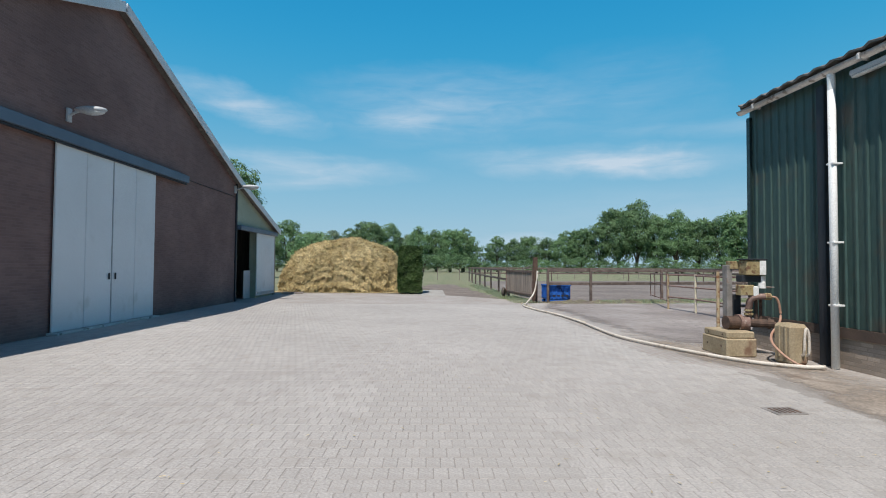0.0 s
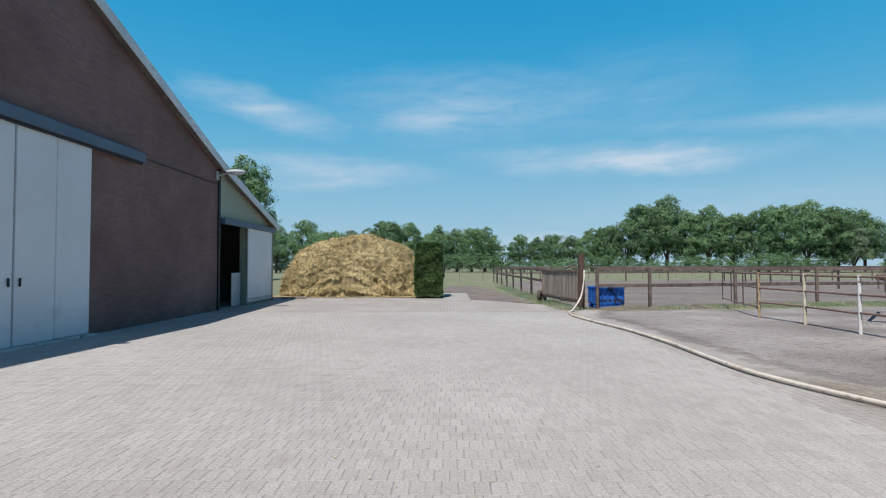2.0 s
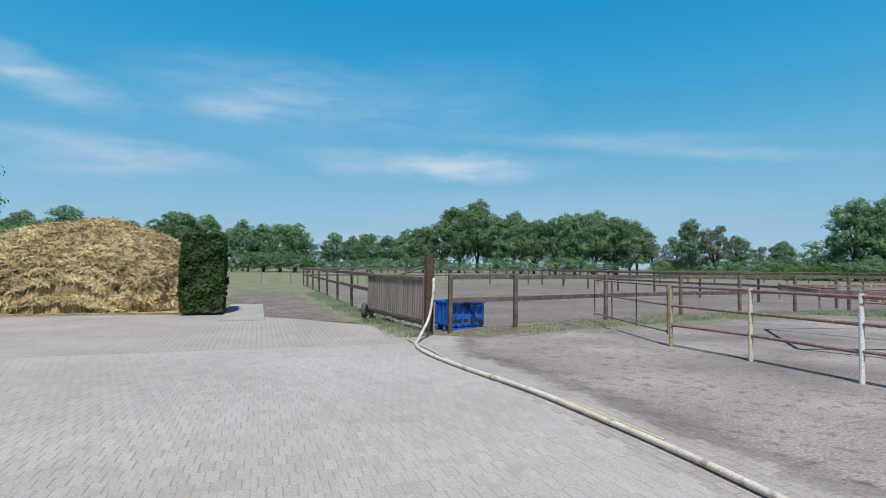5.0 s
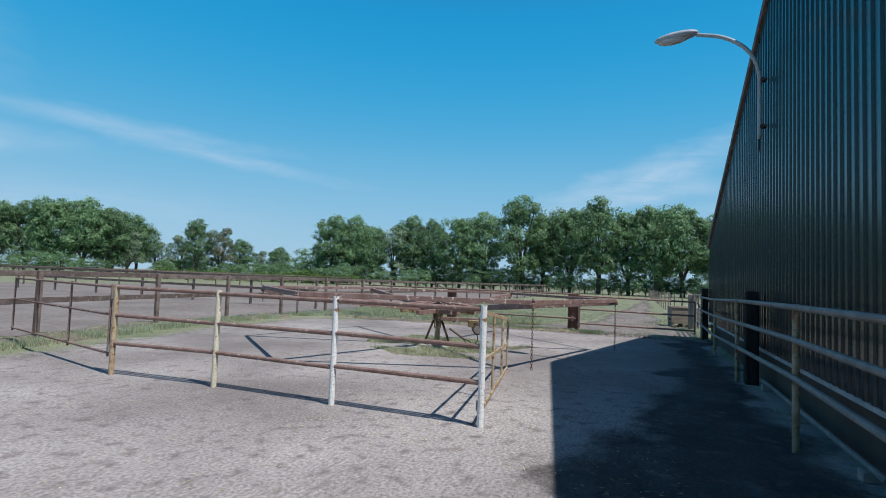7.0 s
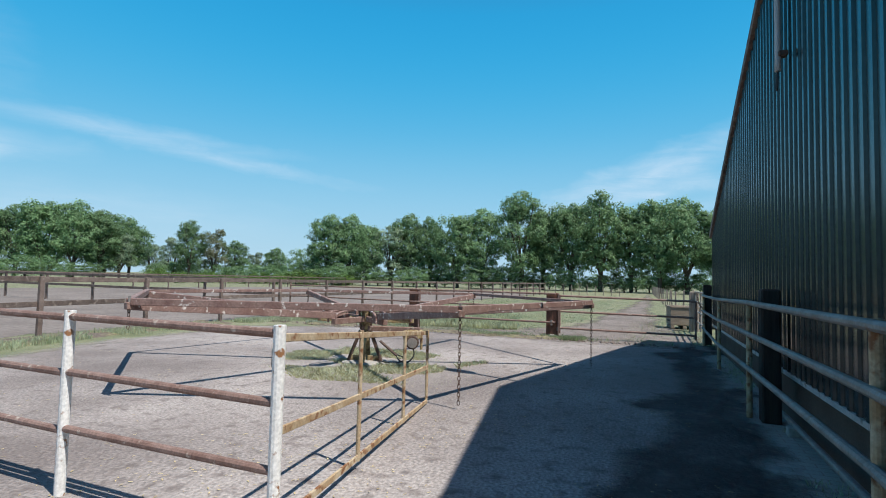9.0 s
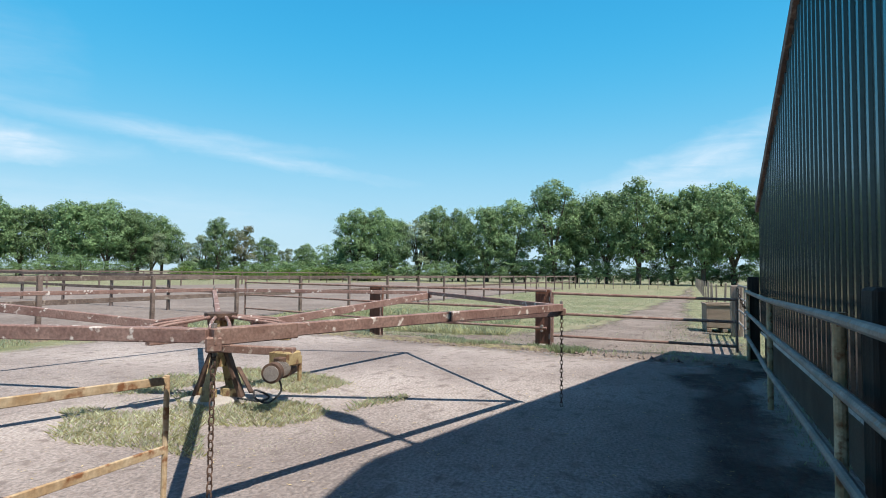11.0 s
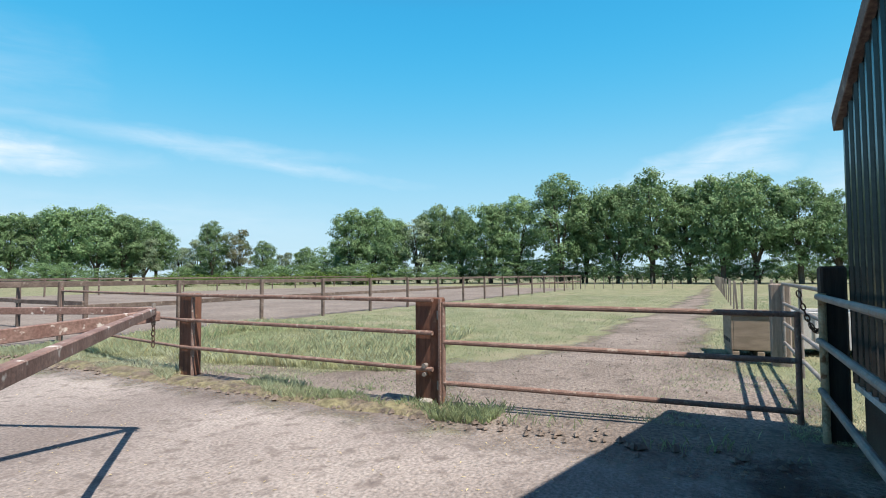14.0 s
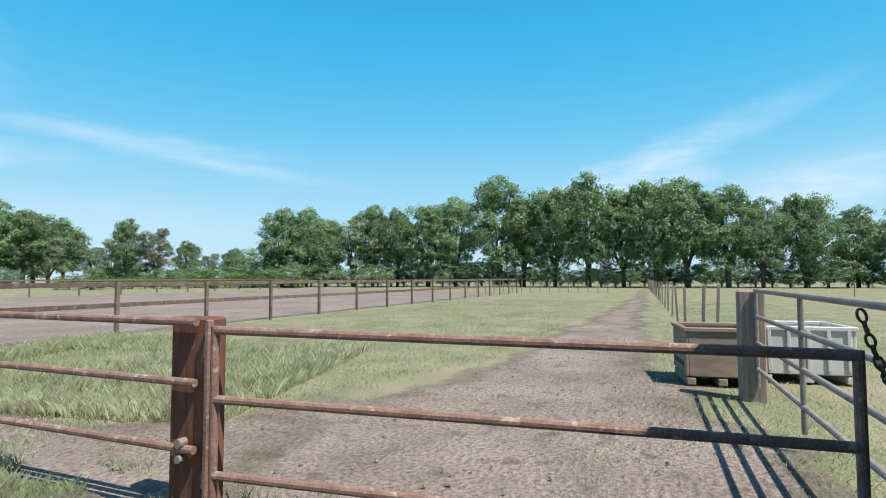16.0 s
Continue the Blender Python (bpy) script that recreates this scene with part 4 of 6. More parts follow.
fence("arena_fence", [(24.8 + 0.2 * k, 26.6 + 4.0 * k) for k in range(8)], (1.34, 0.80), "brown timber cross fence in the arena", "fence", "arena fences", wood_post, M_BROWNRAIL, M_BROWNRAIL, (0.045, 0.12), shift=0.07)

# tall gate post, board gate, tyre
gp = thing("gate_post", 5.02, 22.22, 0, "tall dark brown steel gate post", "post")
part("web", boxm(0, 0, 0.93, 0.14, 0.16, 1.92, 0.008), M_IRON, gp)
part("flange", boxm(-0.08, 0, 0.93, 0.02, 0.20, 1.92, 0.004), M_IRON, gp)
part("flange", boxm(0.08, 0, 0.93, 0.02, 0.20, 1.92, 0.004), M_IRON, gp)
part("stay", tubem((0, 0.1, 1.62), (-0.2, 1.9, 1.36), 0.026), M_GREYPIPE, gp)
bg = thing("board_gate", 4.97, 22.45, 0, "grey brown vertical board gate, closed", "gate")
end = Vector((-0.55, 4.0, 0))
for k in range(27):
    f = (k + 0.5) / 27
    part("board", boxm(end.x * f, end.y * f, 0.76 + random.uniform(-0.02, 0.02), 0.022, 0.135, 1.16, 0.004), M_GREYWOOD, bg)
for z in (0.30, 1.30):
    part("rail", beamm((-0.03, 0, z), (end.x - 0.03, end.y, z), 0.04, 0.08), M_BROWNRAIL, bg)
for f in (0.0, 1.0):
    part("upright", boxm(end.x * f, end.y * f, 0.72, 0.07, 0.07, 1.3, 0.006), M_RUSTPIPE, bg)
ty = thing("tyre", 4.25, 26.25, 0.30, "old dusty tyre leaning on the board gate", "tyre", rz=70)
ty.scale = (0.8, 0.8, 0.8)
ty.location.z = 0.24
bm = bmesh.new()
rings = []
for i in range(24):
    a = 2 * math.pi * i / 24
    rings.append([bm.verts.new(((0.22 + 0.08 * math.cos(b)) * math.cos(a), 0.09 * math.sin(b), (0.22 + 0.08 * math.cos(b)) * math.sin(a))) for b in [2 * math.pi * j / 10 for j in range(10)]])
for i in range(24):
    for j in range(10):
        bm.faces.new((rings[i][j], rings[i][(j + 1) % 10], rings[(i + 1) % 24][(j + 1) % 10], rings[(i + 1) % 24][j]))
part("casing", bm, M_TYRE, ty, smooth=True)

# sleeper posts with pipe rails and the gate behind the walker
G_POSTS = [(22.25, 14.54), (22.25, 18.89)]
gf = thing("sleeper_fence", 22.25, 14.54, 0, "fence of brown sleeper posts with rusty pipe rails", "fence")
for p in G_POSTS:
    y = p[1] - 14.54
    part("post", boxm(0, y, 0.58, 0.16, 0.33, 1.34, 0.015), M_SLEEPER, gf)
    part("flange", boxm(-0.10, y - 0.19, 0.58, 0.05, 0.03, 1.32, 0.004), M_RUSTPIPE, gf)
for z in (1.225, 0.84, 0.42):
    part("rail", tubem((-0.12, -0.1, z), (-0.12, 4.38, z), 0.027), M_RUSTPIPE, gf)
    part("rail", tubem((-0.12, 4.38, z), (0.9, 9.9, z - 0.02), 0.024), M_RUSTPIPE, gf)
part("upright", tubem((0.9, 9.9, -0.1), (0.9, 9.9, 1.30), 0.03), M_RUSTPIPE, gf)
part("bolt", tubem((-0.16, 0.0, 0.46), (-0.10, 0.0, 0.46), 0.03), M_GREYPIPE, gf)
part("bolt", tubem((-0.16, 0.0, 0.36), (-0.10, 0.0, 0.36), 0.025), M_GREYPIPE, gf)
part("footing", boxm(-0.14, -0.02, 0.03, 0.12, 0.14, 0.10, 0.02), M_SLAB, gf)
tube_gate("pipe_gate", (22.17, 14.32), (22.68, 10.82), 0.12, 1.20, (1.175, 0.74, 0.27), (0.0, 1.0), "closed rusty pipe gate with three rails", M_RUSTPIPE, 0.027, sag=0.045)
sp = thing("sleeper_post", 22.78, 10.53, 0, "tall tarred sleeper gate post", "post")
part("sleeper", boxm(0, 0, 0.76, 0.26, 0.20, 1.64, 0.02), M_DARKSLEEPER, sp)
sp2 = thing("sleeper_post", 14.2, 10.42, 0, "tarred sleeper post beside the green wall", "post")
part("sleeper", boxm(0, 0, 0.74, 0.26, 0.20, 1.60, 0.02), M_DARKSLEEPER, sp2)


def chain(t, a, links, gap, r=0.004, size=0.03):
    """Links hanging down from a."""
    for k in range(links):
        bm = bmesh.new()
        ringp = []
        for i in range(10):
            an = 2 * math.pi * i / 10
            q = Vector((math.cos(an) * size * 0.55, 0, math.sin(an) * size))
            if k % 2:
                q = Vector((q.y, q.x, q.z))
            ringp.append(q + Vector(a) - Vector((0, 0, gap * k)))
        sweep(bm, ringp + ringp[:1], r, 5)
        part("link", bm, M_IRON, t)


gc = thing("gate_chain", 22.68, 10.68, 1.22, "dark chain closing the pipe gate", "chain")
for k in range(17):
    f = k / 16
    c = Vector((0.0, 0.12 * (1 - 2 * f), -0.26 * math.sin(math.pi * f) + 0.10 * (1 - f) - 0.05 * f))
    ln = Vector((0, -0.24, -0.26 * math.pi * math.cos(math.pi * f) - 0.15)).normalized()
    wd = Vector((1, 0, 0)) if k % 2 else ln.cross(Vector((1, 0, 0)))
    rp = [c + ln * 0.034 * math.sin(2 * math.pi * i / 10) + wd * 0.018 * math.cos(2 * math.pi * i / 10) for i in range(10)]
    part("link", sweep(bmesh.new(), rp + rp[:1], 0.007, 6), M_IRON, gc)


R_POSTS = [(6.5, 10.60), (10.0, 10.62), (14.3, 10.62), (18.33, 10.62), (22.62, 10.63)]
RAILS = [(1.40, 1.09, 0.73), (1.395, 1.08, 0.72), (1.37, 1.00, 0.59), (1.305, 0.92, 0.46), (1.30, 0.90, 0.45)]
wf = thing("wall_rail_fence", R_POSTS[0][0], R_POSTS[0][1], 0, "grey pipe rail fence beside the green wall", "fence", "pipe fences")
for (px, py), zs in zip(R_POSTS, RAILS):
    part("post", tubem((px - R_POSTS[0][0], py - R_POSTS[0][1], -0.1), (px - R_POSTS[0][0], py - R_POSTS[0][1], zs[0] + 0.03), 0.033, sides=12), M_YELLOWRUST, wf)
for ((ax, ay), za), ((bx, by), zb) in zip(zip(R_POSTS, RAILS), zip(R_POSTS[1:], RAILS[1:])):
    for h0, h1 in zip(za, zb):
        part("rail", tubem((ax - R_POSTS[0][0], ay - R_POSTS[0][1] + 0.03, h0), (bx - R_POSTS[0][0], by - R_POSTS[0][1] + 0.03, h1), 0.03), M_GREYPIPE, wf)

lpipe = thing("loose_pipe", 9.0, 10.22, 0.12, "grey pipe lying on blocks beside the wall", "pipe", rz=1)
part("pipe", tubem((0, 0, 0), (5.0, 0, 0.0), 0.03), M_GREYPIPE, lpipe)
for k in (0.4, 2.5, 4.6):
    part("block", boxm(k, 0, -0.08, 0.12, 0.12, 0.10, 0.01), M_SLAB, lpipe)

# side gate with four rails behind the sleeper post
tube_gate("side_gate", (27.15, 10.62), (23.0, 10.52), 0.15, 1.36, (1.34, 1.02, 0.70, 0.38), (0.0, 0.5, 1.0), "grey tube gate with four rails", M_GREYPIPE, 0.024)
pp = thing("timber_post", 27.3, 10.66, 0, "grey weathered timber gate post", "post")
part("post", boxm(0, 0, 0.64, 0.24, 0.30, 1.40, 0.02), M_GREYWOOD, pp)


# ---- horse walker ----
HX, HY = 15.42, 16.62
hw = thing("horse_walker", HX, HY, 0, "rusty brown horse walker with six arms and rim beams", "horse walker")
part("plinth", boxm(0, 0, 0.02, 0.62, 0.62, 0.07, 0.02), M_SLAB, hw)
part("column", tubem((0, 0, 0.42), (0, 0, 1.03), 0.085, sides=14), M_YELLOWIRON, hw)
part("cap", tubem((0, 0, 1.02), (0, 0, 1.065), 0.19, sides=24), M_IRON, hw)
part("cap_rim", tubem((0, 0, 0.985), (0, 0, 1.02), 0.165, sides=24), M_BROWNPAINT, hw)
for k in range(4):
    a = radians(20 + 90 * k)
    c, sn = math.cos(a), math.sin(a)
    part("leg", beamm((0.09 * c, 0.09 * sn, 0.60), (0.30 * c, 0.30 * sn, 0.05), 0.10, 0.05), M_IRON if k % 2 else M_YELLOWIRON, hw)
    part("gusset", beamm((0.05 * c, 0.05 * sn, 0.10), (0.27 * c, 0.27 * sn, 0.10), 0.02, 0.10), M_YELLOWIRON, hw)
for k in range(6):
    a = radians(35 + 60 * k)
    part("flat_bar", beamm((0.15 * math.cos(a), 0.15 * math.sin(a), 1.0), (0.10 * math.cos(a), 0.10 * math.sin(a), 0.62), 0.055, 0.012, 0.002), M_YELLOWIRON if k % 2 else M_IRON, hw)
for k in range(3):
    a = radians(-68 + 60 * k)
    part("hub_beam", boxm(0, 0, 0.80 + 0.004 * k, 1.75, 0.10, 0.10, 0.008, Matrix.Rotation(a, 4, "Z")), M_RUSTPIPE if k else M_YELLOWIRON, hw)
part("motor_beam", beamm((-0.05, 0.05, 0.64), (0.20, -1.0, 0.64), 0.10, 0.09), M_RUSTPIPE, hw)
gear = part("gearbox", boxm(0.20, -0.86, 0.56, 0.24, 0.30, 0.17, 0.02), M_YELLOWIRON, hw)
part("bracket", boxm(0.32, -0.98, 0.43, 0.05, 0.03, 0.30, 0.004), M_YELLOWIRON, gear)
part("drive_drum", tubem((0.14, -0.90, 0.42), (0.42, -0.78, 0.42), 0.085, sides=18), M_IRON, hw)
motor = part("motor", tubem((-0.14, -1.02, 0.46), (0.16, -0.89, 0.46), 0.085, sides=20), M_GREYPIPE, hw)
axis = Vector((0.30, 0.13, 0)).normalized()
for k in range(7):
    c = Vector((-0.09, -1.0, 0.46)) + axis * 0.033 * k
    part("fin", tubem(c - axis * 0.005, c + axis * 0.005, 0.098, sides=18), M_GREYPIPE, motor)
part("fan_cover", tubem(Vector((-0.22, -1.055, 0.46)), Vector((-0.13, -1.016, 0.46)), 0.112, sides=22), M_IRON, motor)
part("grille", tubem(Vector((-0.232, -1.06, 0.46)), Vector((-0.218, -1.054, 0.46)), 0.085, sides=22), M_GREYPIPE, motor)
part("terminal_box", boxm(0.03, -0.94, 0.56, 0.12, 0.10, 0.07, 0.012), M_IRON, motor)
part("motor_cable", sweep(bmesh.new(), smooth_line([(0.0, -0.95, 0.38), (0.02, -0.98, 0.22), (-0.08, -0.90, 0.10), (-0.16, -0.78, 0.14), (-0.10, -0.70, 0.22), (0.0, -0.82, 0.14), (0.06, -0.6, 0.05), (0.02, -0.3, 0.06)]), 0.012, 7), M_DARKPAINT, hw)
part("brace", beamm((-0.20, -0.75, 0.22), (0.02, -0.30, 0.42), 0.05, 0.03), M_IRON, hw)
TIPS = [(16.98, 12.81), (19.76, 16.06), (18.1, 19.9), (14.0, 20.5), (11.4, 17.55), (12.97, 13.86)]
tips = [Vector((tx - HX, ty_ - HY, 0)) for tx, ty_ in TIPS]
up = Vector((0, 0, 1))
for k, tip in enumerate(tips):
    d = tip.normalized()
    s = Vector((-d.y, d.x, 0))
    part("arm", beamm(d * 0.45 + up * 0.87, tip - d * 0.04 + up * 1.15, 0.075, 0.11), M_BROWNPAINT, hw)
    for sg in (-1, 1):
        part("tie", sweep(bmesh.new(), smooth_line([s * sg * 0.05 + d * 0.10 + up * 1.03, d * 0.42 + s * sg * 0.09 + up * 0.99, d * 0.72 + s * sg * 0.10 + up * 0.955, d * 0.82 + s * sg * 0.10 + up * 0.90, d * 0.83 + s * sg * 0.09 + up * 0.78], 5), 0.02, 8), M_BROWNPAINT, hw)
    after = tips[(k + 1) % 6]
    e = (after - tip).normalized()
    slim = k in (0, 1, 2)
    part("rim_beam", beamm(tip + e * 0.03 + up * 1.20, after - e * 0.03 + up * 1.20, 0.055 if slim else 0.08, 0.065 if slim else 0.085), M_BROWNPAINT, hw)
    if k == 5:
        part("sleeve", beamm(tip - e * 0.02 + up * 1.195, tip + e * 0.55 + up * 1.195, 0.095, 0.10), M_RUSTPIPE, hw)
    part("tip_bracket", boxm(tip.x, tip.y, 1.15, 0.09, 0.09, 0.09, 0.01, Matrix.Rotation(math.atan2(d.y, d.x), 4, "Z")), M_RUSTPIPE, hw)
    part("bolt", tubem(tip + up * 1.08, tip + up * 1.27, 0.016, sides=8), M_GREYPIPE, hw)
    chain(hw, (tip.x, tip.y, 1.09), 22 if k in (0, 5) else 5, 0.048, 0.005, 0.032)

# ---- pump at the corner of the green barn ----
pb = thing("concrete_block", 5.88, 9.12, 0, "ochre concrete base block of the pump", "block")
part("lower", boxm(0, 0, 0.155, 0.52, 0.82, 0.31, 0.02), M_BLOCK, pb)
part("upper", boxm(0.0, 0, 0.368, 0.48, 0.77, 0.118, 0.02), M_BLOCK, pb)
for hole_y in (-0.24, 0.22):
    part("bolt", tubem((-0.268, hole_y, 0.17), (-0.24, hole_y, 0.17), 0.016, sides=8), M_IRON, pb)
    part("bolt", tubem((-0.247, hole_y, 0.365), (-0.22, hole_y, 0.365), 0.016, sides=8), M_IRON, pb)
pu = thing("water_pump", 6.18, 9.0, 0.425, "rusty water pump with valves and pipes", "pump")
pu.scale = (1, 1, 0.87)
part("volute", tubem((-0.36, 0.1, 0.14), (-0.02, 0.1, 0.14), 0.135, sides=20), M_IRON, pu)
part("flange", tubem((-0.16, 0.1, 0.14), (-0.10, 0.1, 0.14), 0.165, sides=20), M_RUSTPIPE, pu)
part("casing", tubem((-0.04, 0.1, 0.14), (0.38, -0.08, 0.14), 0.085, sides=12), M_IRON, pu)
part("suction_pipe", sweep(bmesh.new(), smooth_line([(0.36, -0.08, 0.14), (0.44, -0.16, 0.05), (0.44, -0.18, -0.25), (0.44, -0.18, -0.48)]), 0.055, 10), M_IRON, pu)
part("suction_pipe", sweep(bmesh.new(), smooth_line([(0.48, 0.02, 0.14), (0.54, -0.1, 0.05), (0.54, -0.1, -0.25), (0.54, -0.1, -0.48)]), 0.045, 10), M_IRON, pu)
part("volute_ring", tubem((-0.03, 0.10, 0.13), (0.05, 0.06, 0.13), 0.15, sides=20), M_RUSTPIPE, pu)
part("riser", tubem((0.02, 0.05, 0.22), (0.02, 0.05, 0.46), 0.05), M_RUSTPIPE, pu)
part("collar", tubem((0.02, 0.05, 0.30), (0.02, 0.05, 0.34), 0.075, sides=14), M_YELLOWIRON, pu)
part("collar", tubem((0.02, 0.05, 0.38), (0.02, 0.05, 0.41), 0.07, sides=14), M_YELLOWIRON, pu)
part("elbow", sweep(bmesh.new(), smooth_line([(0.02, 0.05, 0.44), (0.03, 0.0, 0.60), (0.10, -0.06, 0.67), (0.28, -0.1, 0.68)]), 0.058, 12), M_RUSTPIPE, pu)
part("coupling", tubem((0.22, -0.09, 0.68), (0.31, -0.105, 0.68), 0.07, sides=14), M_YELLOWIRON, pu)
for hx in (0.16, 0.24):
    part("drop_pipe", tubem((hx, 0.06, 0.18), (hx, 0.06, 0.62), 0.028), M_IRON, pu)
part("pressure_switch", boxm(-0.06, 0.02, 0.80, 0.24, 0.18, 0.21, 0.015), M_YELLOWIRON, pu)
part("switch_front", boxm(0.08, -0.03, 0.78, 0.09, 0.14, 0.20, 0.015), M_PVC, pu)
part("ball_valve", tubem((0.20, -0.05, 0.84), (0.20, -0.05, 0.95), 0.06, sides=14), M_PVC, pu, "white plastic valve")
part("valve_lever", tubem((0.13, -0.06, 0.87), (0.40, -0.08, 0.86), 0.014, sides=8), M_GREYPIPE, pu)
part("stem", tubem((0.22, -0.04, 0.93), (0.22, -0.04, 1.08), 0.045, sides=12), M_PVC, pu)
part("black_housing", boxm(0.02, 0.04, 1.03, 0.34, 0.20, 0.14, 0.012), M_DARKPAINT, pu)
part("control_box", boxm(0.06, 0.0, 1.25, 0.34, 0.26, 0.30, 0.015), M_YELLOWIRON, pu)
part("box_face", boxm(0.17, -0.135, 1.25, 0.11, 0.012, 0.28, 0.004), M_PVC, pu, "pale box cover")
part("lid", boxm(0.06, 0.0, 1.415, 0.38, 0.30, 0.025, 0.008), M_DARKPAINT, pu)
part("stand", boxm(-0.24, 0.25, 0.60, 0.10, 0.16, 1.40, 0.01), M_GREYPIPE, pu, "grey steel stand")
part("back_panel", boxm(-0.10, 0.26, 0.45, 0.20, 0.04, 0.50, 0.006), M_DARKPAINT, pu)
part("shelf", boxm(-0.16, 0.22, 1.30, 0.16, 0.16, 0.16, 0.01), M_YELLOWIRON, pu)
for q in range(3):
    part("valve_wheel", tubem((0.46, -0.24, -0.10 - 0.11 * q), (0.46, -0.28, -0.10 - 0.11 * q), 0.06 - 0.01 * q, sides=14), M_IRON, pu)
part("flange", tubem((0.30, -0.03, 0.14), (0.34, -0.05, 0.14), 0.115, sides=16), M_IRON, pu)
part("hose", sweep(bmesh.new(), smooth_line([(0.28, -0.1, 0.68), (0.40, -0.15, 0.64), (0.45, -0.16, 0.35), (0.34, -0.28, 0.16), (0.06, -0.52, 0.0), (-0.09, -0.78, -0.14), (-0.09, -1.05, -0.30), (0.0, -1.22, -0.42), (0.12, -1.27, -0.455)]), 0.02, 8), M_REDHOSE, pu, "red brown rubber hose")
jc = thing("plastic_tank", 6.30, 8.10, 0, "cream plastic tank beside the pump", "tank", rz=4)
part("body", boxm(0, 0, 0.32, 0.30, 0.42, 0.64, 0.05), M_BLOCK, jc)
part("rib", boxm(-0.155, 0.06, 0.36, 0.02, 0.05, 0.50, 0.008), M_BLOCK, jc)
part("rib", boxm(-0.155, -0.08, 0.36, 0.02, 0.05, 0.50, 0.008), M_BLOCK, jc)
part("handle", sweep(bmesh.new(), smooth_line([(0.02, -0.20, 0.16), (0.02, -0.25, 0.22), (0.03, -0.26, 0.50), (0.06, -0.25, 0.58), (0.09, -0.26, 0.50), (0.10, -0.25, 0.22), (0.10, -0.20, 0.16)]), 0.02, 8), M_HOSE, jc)
gr = thing("drain_grate", 4.36, 5.36, -0.004, "small dark iron drain grate in the paving", "drain", rz=4)
part("frame", boxm(0, 0, 0.002, 0.34, 0.28, 0.02, 0.004), M_GREYPIPE, gr)
for k in range(5):
    part("slot", boxm(-0.11 + 0.055 * k, 0, 0.0125, 0.020, 0.19, 0.006), M_IRON, gr)

HOSE = [(5.08, 22.05, 1.32), (5.04, 21.95, 1.0), (4.9, 21.8, 0.45), (4.5, 21.2, 0.07), (4.2, 20.4, 0.038), (4.12, 19.35, 0.038), (4.28, 17.8, 0.038), (4.52, 16.4, 0.038), (4.62, 15.1, 0.038), (4.66, 13.8, 0.038), (4.62, 12.4, 0.038), (4.65, 11.0, 0.038), (5.08, 9.4, 0.038), (5.62, 8.15, 0.038), (6.15, 7.68, 0.038), (6.45, 7.56, 0.05)]
ho = thing("water_hose", 0, 0, 0, "long cream hose lying across the yard", "hose")
part("tube", sweep(bmesh.new(), smooth_line(HOSE, 8), 0.031, 10), M_HOSE, ho, smooth=True)
hy = thing("thin_hose", 0, 0, 0, "thin cream hose beside the large one", "hose")
part("tube", sweep(bmesh.new(), smooth_line([(4.7, 22.4, 0.02), (4.3, 21.4, 0.02), (4.32, 20.0, 0.02), (4.3, 18.4, 0.02), (4.5, 17.2, 0.02), (4.72, 15.6, 0.02), (4.8, 14.2, 0.02)], 8), 0.014, 8), M_YELLOWHOSE, hy, smooth=True)

# ---- crates ----
def crate(name, x, y, rz, sx, sy, sz, material, label, ribs=5):
    """An open pallet box on skids; its sides may have ribs."""
    t = thing(name, x, y, 0, label, "crate", "", rz)
    h = sz - 0.12
    for s in (-1, 1):
        part("side", boxm(0, s * (sy / 2 - 0.02), 0.12 + h / 2, sx, 0.04, h, 0.008), material, t)
        part("end", boxm(s * (sx / 2 - 0.02), 0, 0.12 + h / 2, 0.04, sy - 0.08, h, 0.008), material, t)
        part("rim", boxm(0, s * (sy / 2 - 0.01), sz - 0.03, sx + 0.04, 0.07, 0.06, 0.01), material, t)
        part("rim", boxm(s * (sx / 2 - 0.01), 0, sz - 0.03, 0.07, sy - 0.06, 0.06, 0.01), material, t)
        for k in range(ribs):
            part("rib", boxm(sx * (-0.42 + 0.21 * k), s * (sy / 2 + 0.012), 0.12 + h / 2, 0.05, 0.03, h - 0.10, 0.006), material, t)
            part("rib", boxm(s * (sx / 2 + 0.012), sy * (-0.42 + 0.21 * k), 0.12 + h / 2, 0.03, 0.05, h - 0.10, 0.006), material, t)
        for k in range(4):
            part("vent", boxm(sx * (-0.31 + 0.21 * k), s * (sy / 2 + 0.002), 0.27, 0.12, 0.01, 0.07), M_SHADEDARK, t)
    part("floor", boxm(0, 0, 0.13, sx - 0.08, sy - 0.08, 0.04), material, t)
    for k in (-1, 0, 1):
        part("skid", boxm(0, k * (sy / 2 - 0.07), 0.05, sx, 0.12, 0.10, 0.01), material, t)
    return t


crate("blue_crate", 6.08, 23.0, 14, 0.94, 0.85, 0.74, M_BLUE, "blue plastic pallet crate behind the fence")
crate("brown_crate", 28.45, 11.0, 8, 1.0, 0.95, 0.80, M_BOXBROWN, "grey brown pallet crate in the pasture", 0)
crate("pale_crate", 29.2, 9.85, 8, 1.1, 1.2, 0.80, M_BOXWHITE, "pale grey pallet crate in the pasture")

